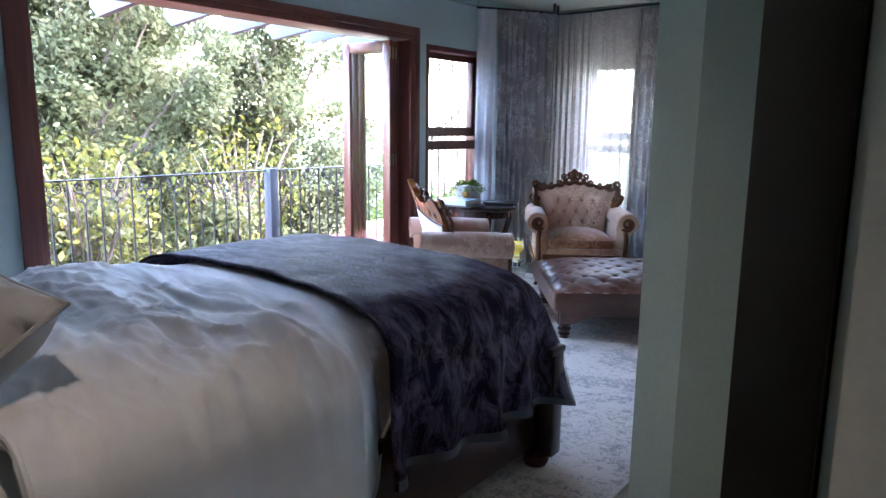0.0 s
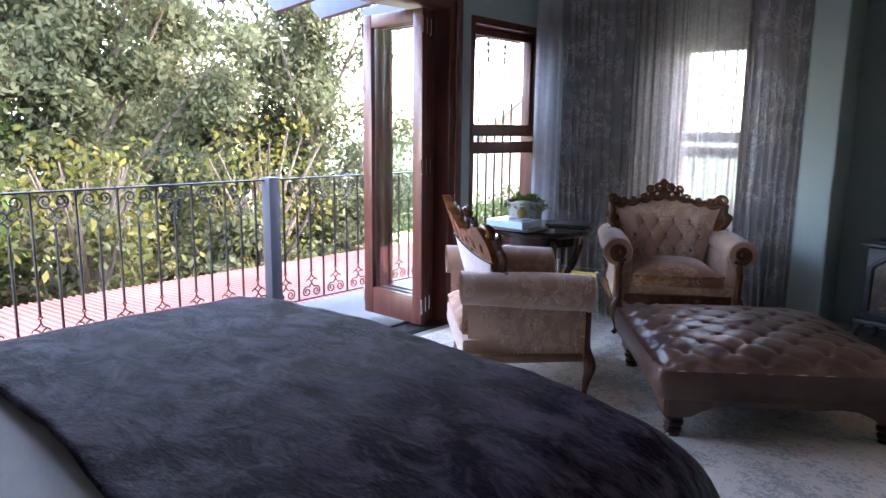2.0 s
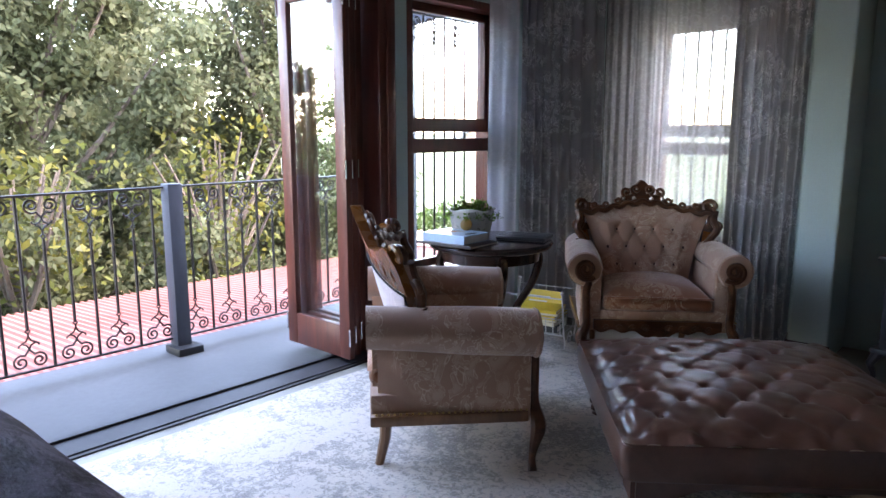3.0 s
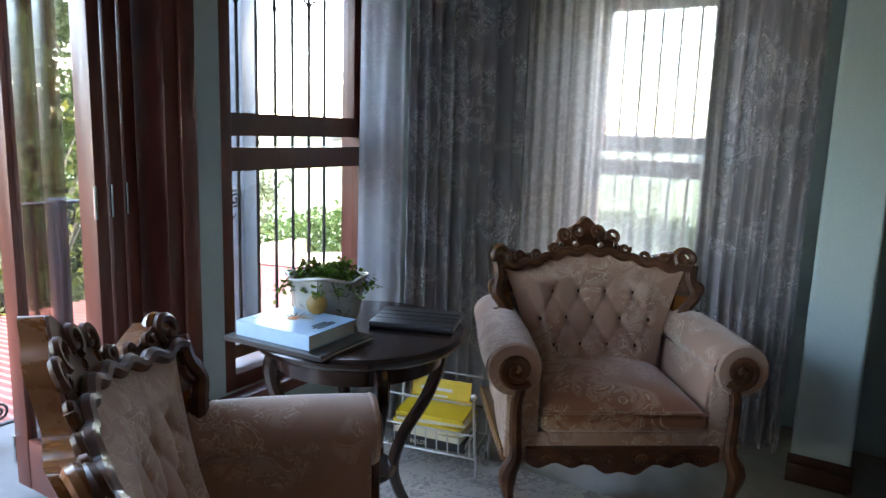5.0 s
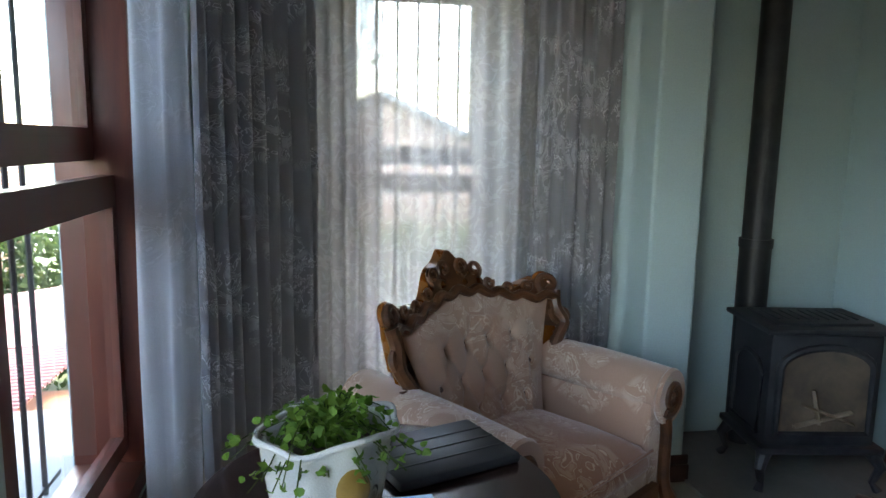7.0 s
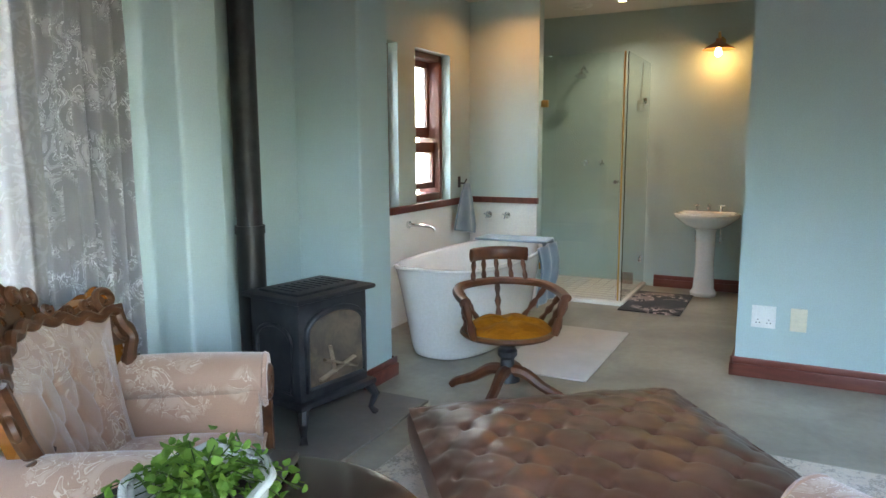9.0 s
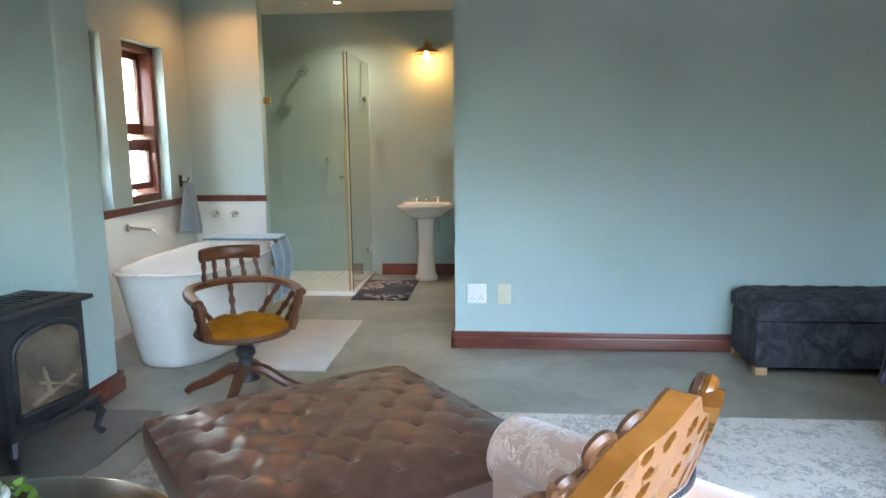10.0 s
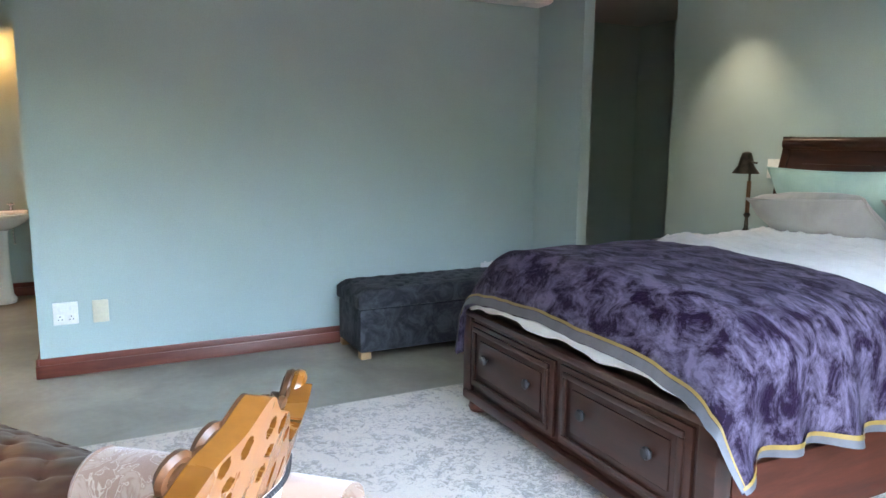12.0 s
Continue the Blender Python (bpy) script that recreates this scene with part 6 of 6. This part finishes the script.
part("handle", tube(B(), [(1.80, 5.50, 1.08), (1.88, 5.50, 1.08)], 0.016, 12), M_CHROME, shw, "chrome door knob")
for z in (0.30, 1.80):
    part("clamp", box(B(), 2.60, 2.66, 5.41, 5.45, z - 0.03, z + 0.03, 0.003), M_CHROME, shw, "chrome glass clamp")
hd = thing("wall_shower", "chrome shower rose on a wall arm", "shower")
part("arm", tube(B(), [(2.85, 6.05, 2.12), (2.72, 6.05, 2.16), (2.64, 6.05, 2.13)], 0.012, 10), M_CHROME, hd)
part("head", lathe(B(), [(0.012, 0.05), (0.02, 0.03), (0.05, 0.012), (0.055, 0.0), (0.004, 0.0)], 20), M_CHROME, hd).matrix_basis = pose(2.62, 6.05, 2.06, 0, 20, 0)
br2 = thing("back_brush", "dark long-handled brush hanging in the shower", "brush")
part("handle", tube(B(), [(2.83, 5.52, 1.82), (2.83, 5.505, 2.18)], 0.008, 8), M_CAST, br2)
part("head", box(B(), 2.80, 2.845, 5.47, 5.55, 1.72, 1.83, 0.01), M_CHROME, br2)

# ---- basin, lamp, fittings ----
bs_ = thing("pedestal_basin", "white porcelain pedestal washbasin with chrome taps", "washbasin", pose(2.60, 4.83, 0))
part("pedestal", lathe(B(), [(0.115, 0.0), (0.12, 0.03), (0.095, 0.07), (0.082, 0.30), (0.088, 0.60), (0.11, 0.66)], 28), M_PORC, bs_)


def bowl(u, v):
    a = 2 * math.pi * v
    prof = [(0.30, 0.62), (0.62, 0.655), (0.93, 0.72), (1.0, 0.745), (1.0, 0.765), (0.95, 0.77), (0.84, 0.762), (0.72, 0.70), (0.4, 0.66), (0.04, 0.655)]
    k, z = spline([(p[0], p[1], 0) for p in prof], u)[:2]
    c, s = math.cos(a), math.sin(a)
    return (min(0.24 * k * math.copysign(abs(c) ** 0.85, c), 0.245), 0.285 * k * math.copysign(abs(s) ** 0.85, s), z)


part("bowl", sheet(B(), bowl, 30, 48, wrap=True), M_PORC, bs_, angle=60)
part("ledge", box(B(), 0.12, 0.248, -0.24, 0.24, 0.70, 0.775, 0.02, 3), M_PORC, bs_)
for y in (-0.11, 0.0, 0.11):
    t = part("tap", lathe(B(), [(0.024, 0.775), (0.016, 0.785), (0.014, 0.82), (0.022, 0.828), (0.016, 0.84), (0.003, 0.846)], 14, 0.17, y), M_CHROME, bs_, "chrome tap")
    if y:
        part("handle", tube(B(), [(0.17, y - 0.03, 0.832), (0.17, y + 0.03, 0.832)], 0.006, 8), M_CHROME, t)
    else:
        part("spout", tube(B(), [(0.17, 0, 0.81), (0.12, 0, 0.83), (0.08, 0, 0.81)], 0.010, 10), M_CHROME, t)
for y in (-0.11, 0.11):
    part("pipe", tube(B(), [(0.20, y, 0.48), (0.20, y, 0.70)], 0.009, 8), M_CHROME, bs_, "chrome supply pipe")
    part("pipe", tube(B(), [(0.248, y, 0.48), (0.20, y, 0.48)], 0.012, 8), M_CHROME, bs_)
wl = thing("wall_lamp", "brass-stemmed wall lamp with a wide enamel shade, lit", "lamp")
part("wall_plate", tube(B(), [(2.85, 4.81, 2.33), (2.83, 4.81, 2.33)], 0.045, 18), M_BRASS, wl)
part("stem", tube(B(), [(2.83, 4.81, 2.33), (2.72, 4.81, 2.40), (2.66, 4.81, 2.38), (2.66, 4.81, 2.33)], 0.009, 9), M_BRASS, wl)
part("shade", lathe(B(), [(0.024, 2.335), (0.03, 2.31), (0.05, 2.295), (0.135, 2.245), (0.137, 2.240), (0.048, 2.288), (0.026, 2.300)], 32, 2.66, 4.81), surface("copper_enamel", (0.42, 0.20, 0.10), (0.5, 0.26, 0.14), 0.35, 5, 60, 0.05, metal=0.7), wl, "copper-coloured conical shade")
part("bulb", lathe(B(), [(0.004, 2.175), (0.022, 2.182), (0.031, 2.205), (0.026, 2.235), (0.016, 2.262), (0.014, 2.285)], 20, 2.66, 4.81), glow("warm_bulb", (1.0, 0.66, 0.30), 0.5), wl, "glowing warm bulb").visible_shadow = False
BATH_MEASURE = 0.972
BATHROOM = Matrix.Translation((-4.17, 4.12, 0)) @ Matrix.Scale(BATH_MEASURE, 4) @ Matrix.Translation((4.17, -4.12, 0))
for ob in [o for o in bpy.data.objects if o not in made_before and o.parent is None]:
    ob.matrix_basis = BATHROOM @ ob.matrix_basis
for x, y in ((1.15, 6.25), (2.12, 5.56), (-0.75, 0.25)):
    dl = thing("downlight", "small round recessed ceiling downlight, lit", "downlight", group="ceiling downlights")
    part("bezel", tube(B(), [(x + 0.042 * math.cos(t), y + 0.042 * math.sin(t), H - 0.004) for t in (6.2832 * k / 24 for k in range(24))], 0.008, 6, closed=True), M_CHROME, dl)
    part("lens", lathe(B(), [(0.002, H - 0.006), (0.036, H - 0.006), (0.036, H - 0.003), (0.002, H - 0.003)], 20, x, y), glow("downlight_lens", (1.0, 0.9, 0.75), 0.5), dl).visible_shadow = False
ev = thing("ceiling_vent", "round white extractor vent in the bathroom ceiling", "vent", pose(2.17, 5.95, H))
part("rim", lathe(B(), [(0.04, -0.018), (0.10, -0.012), (0.115, 0.0), (0.04, -0.001)], 28), M_PLAST, ev)
part("cap", lathe(B(), [(0.002, -0.032), (0.055, -0.03), (0.06, -0.02), (0.002, -0.019)], 24), M_PLAST, ev)


def plate(name, label, y0, y1, z0, z1, mat, kind):
    s = thing(name, label, "socket" if kind else "cover plate")
    part("plate", box(B(), XE - 0.011, XE, y0, y1, z0, z1, 0.004), mat, s)
    yc, zc, h = 0.5 * (y0 + y1), 0.5 * (z0 + z1), 0.5 * (y1 - y0)
    if kind:
        for dy in (-0.45, 0.45):
            g = part("outlet", box(B(), XE - 0.0135, XE - 0.0108, yc + dy * h - 0.02, yc + dy * h + 0.02, zc - 0.045, zc - 0.005, 0.001), mat, s)
            for a, b in ((0, 0.012), (-0.009, -0.006), (0.009, -0.006)):
                part("hole", boxes((XE - 0.0142, XE - 0.0134, yc + dy * h + a - 0.003, yc + dy * h + a + 0.003, zc - 0.028 + b - 0.003, zc - 0.028 + b + 0.003)), M_BLACK, g, smooth=False)
            part("switch", box(B(), XE - 0.015, XE - 0.0108, yc + dy * h - 0.008, yc + dy * h + 0.008, zc + 0.018, zc + 0.045, 0.002), mat, s)
    else:
        part("rim", box(B(), XE - 0.0135, XE - 0.0105, y0 + 0.012, y1 - 0.012, z0 + 0.012, z1 - 0.012, 0.002), mat, s)


plate("double_socket", "white double wall socket with two switches", 4.179, 4.307, 0.301, 0.431, M_PLAST, 1)
plate("cover_plate", "ivory blank cover plate beside the socket", 4.02, 4.105, 0.297, 0.43, M_IVORY, 0)
plate("double_socket", "white double wall socket above the storage box", 1.385, 1.513, 0.40, 0.47, M_PLAST, 1)
ac = thing("air_conditioner", "white split air conditioner high on the wall", "air conditioner")
part("casing", box(B(), XE - 0.21, XE, 1.06, 1.83, 2.33, 2.565, 0.03, 3), M_PLAST, ac)
part("flap", box(B(), XE - 0.205, XE - 0.05, 1.10, 1.79, 2.319, 2.333, 0.004), M_PLAST, ac)
part("grille", box(B(), XE - 0.18, XE - 0.03, 1.11, 1.78, 2.565, 2.573, 0.002), M_IVORY, ac)

# ---- storage box, bedside table ----
sb = thing("storage_ottoman", "charcoal velvet storage bench with a buttoned lid", "bench", pose(-0.10, 2.03, 0, 0, 0, 90))
part("body", box(B(), -0.60, 0.60, -0.215, 0.215, 0.045, 0.32, 0.015), M_GREYV, sb)


def lidtop(u, v):
    x, y = 2 * u - 1, 2 * v - 1
    e = min(1, 10 * (1 - max(abs(x), abs(y))))
    return (x * 0.612, y * 0.226, 0.402 + e * (0.012 + 0.034 * tuft(x * 0.612, y * 0.226, 0.15, 0.15)))


part("lid", box(B(), -0.612, 0.612, -0.226, 0.226, 0.325, 0.406, 0.012), M_GREYV, sb)
part("lid_buttoning", sheet(B(), lidtop, 90, 36), M_GREYV, sb, angle=80)
for x in (-0.56, 0.56):
    for y in (-0.18, 0.18):
        part("foot", box(B(), x - 0.035, x + 0.035, y - 0.03, y + 0.03, 0.0, 0.046, 0.005), plain("pale_pine", (0.42, 0.26, 0.13), 0.5), sb, "pale pine block foot")
ns = thing("bedside_table", "dark wooden bedside table with a drawer", "bedside table", pose(-0.74, 0.14, 0))
part("top", box(B(), -0.30, 0.30, -0.22, 0.29, 0.635, 0.665, 0.006), M_DARKW, ns)
part("body", box(B(), -0.27, 0.27, -0.21, 0.25, 0.06, 0.635, 0.004), M_DARKW, ns)
dd = part("drawer", box(B(), -0.24, 0.24, 0.248, 0.266, 0.42, 0.60, 0.005), M_DARKW, ns)
part("knob", lathe(B(), [(0.006, 0), (0.02, 0.012), (0.016, 0.026), (0.003, 0.028)], 14), M_CAST, dd).matrix_basis = pose(0, 0.264, 0.51, -90)
part("plinth", box(B(), -0.28, 0.28, -0.215, 0.262, 0.0, 0.062, 0.006), M_DARKW, ns)
book("thick old paperback lying on the bedside table", pose(-0.70, 0.24, 0.665, 0, 0, 75), 0.15, 0.21, 0.05, M_CREAM, "bedside books")
book("dark hardback lying on the bedside table", pose(-0.90, 0.26, 0.665, 0, 0, 100), 0.15, 0.22, 0.03, M_CHAR, "bedside books")
book("pale hardback lying on the dark one", pose(-0.90, 0.265, 0.695, 0, 0, 94), 0.14, 0.21, 0.02, M_CREAM, "bedside books")
M_PEWTER = surface("blackened_brass", (0.05, 0.048, 0.042), (0.12, 0.11, 0.09), 0.35, 12, 80, 0.2, metal=0.9)
bl = thing("bedside_lamp", "blackened brass bedside lamp with a bell shade", "lamp", pose(-1.00, 0.10, 0.665))
part("base", lathe(B(), [(0.08, 0.0), (0.082, 0.012), (0.05, 0.022), (0.02, 0.04)], 24), M_PEWTER, bl)
part("stem", lathe(B(), [(0.012, 0.03), (0.014, 0.10), (0.026, 0.115), (0.014, 0.13), (0.011, 0.20), (0.024, 0.22), (0.011, 0.24)], 14), M_PEWTER, bl)
part("wooden_stem", tube(B(), [(0, 0, 0.235), (0.0, 0.0, 0.45)], 0.014, 12), M_LEGW, bl, "turned wooden stem")
part("arm", tube(B(), [(-0.05, 0, 0.57), (0.0, 0, 0.575), (0.06, 0, 0.565)], 0.007, 8), M_PEWTER, bl)
part("neck", tube(B(), [(0, 0, 0.45), (0, 0, 0.58)], 0.008, 8), M_PEWTER, bl)
part("shade", lathe(B(), [(0.012, 0.645), (0.030, 0.635), (0.042, 0.60), (0.052, 0.55), (0.085, 0.505), (0.088, 0.498), (0.050, 0.543), (0.038, 0.60), (0.010, 0.63)], 28, 0.035, 0), M_PEWTER, bl, "bell-shaped dark metal shade")
sw2 = thing("wall_socket", "white wall switch plate beside the bed head", "socket")
part("plate", box(B(), -1.10, -0.98, YS, YS + 0.01, 1.13, 1.26, 0.003), M_PLAST, sw2)
part("rocker", box(B(), -1.075, -1.045, YS + 0.009, YS + 0.014, 1.17, 1.22, 0.002), M_PLAST, sw2)

# ---- doorway by which one comes in ----
pd = thing("door_2", "dark wooden door frame of the passage", "door", kind="structure")
# jamb wood taken down to near black for its backlit shade
part("jamb", box(B(), -0.215, -0.115, 0.845, 0.90, 0, 2.1, 0.004), surface("backlit_dark_wood", (0.006, 0.004, 0.003), (0.012, 0.008, 0.006), 0.5, 4, 50, 0.1), pd)
part("door_edge", box(B(), -0.112, 0.55, 0.862, 0.898, 0.01, 2.06, 0.004), M_PLAST, pd, "white painted door")
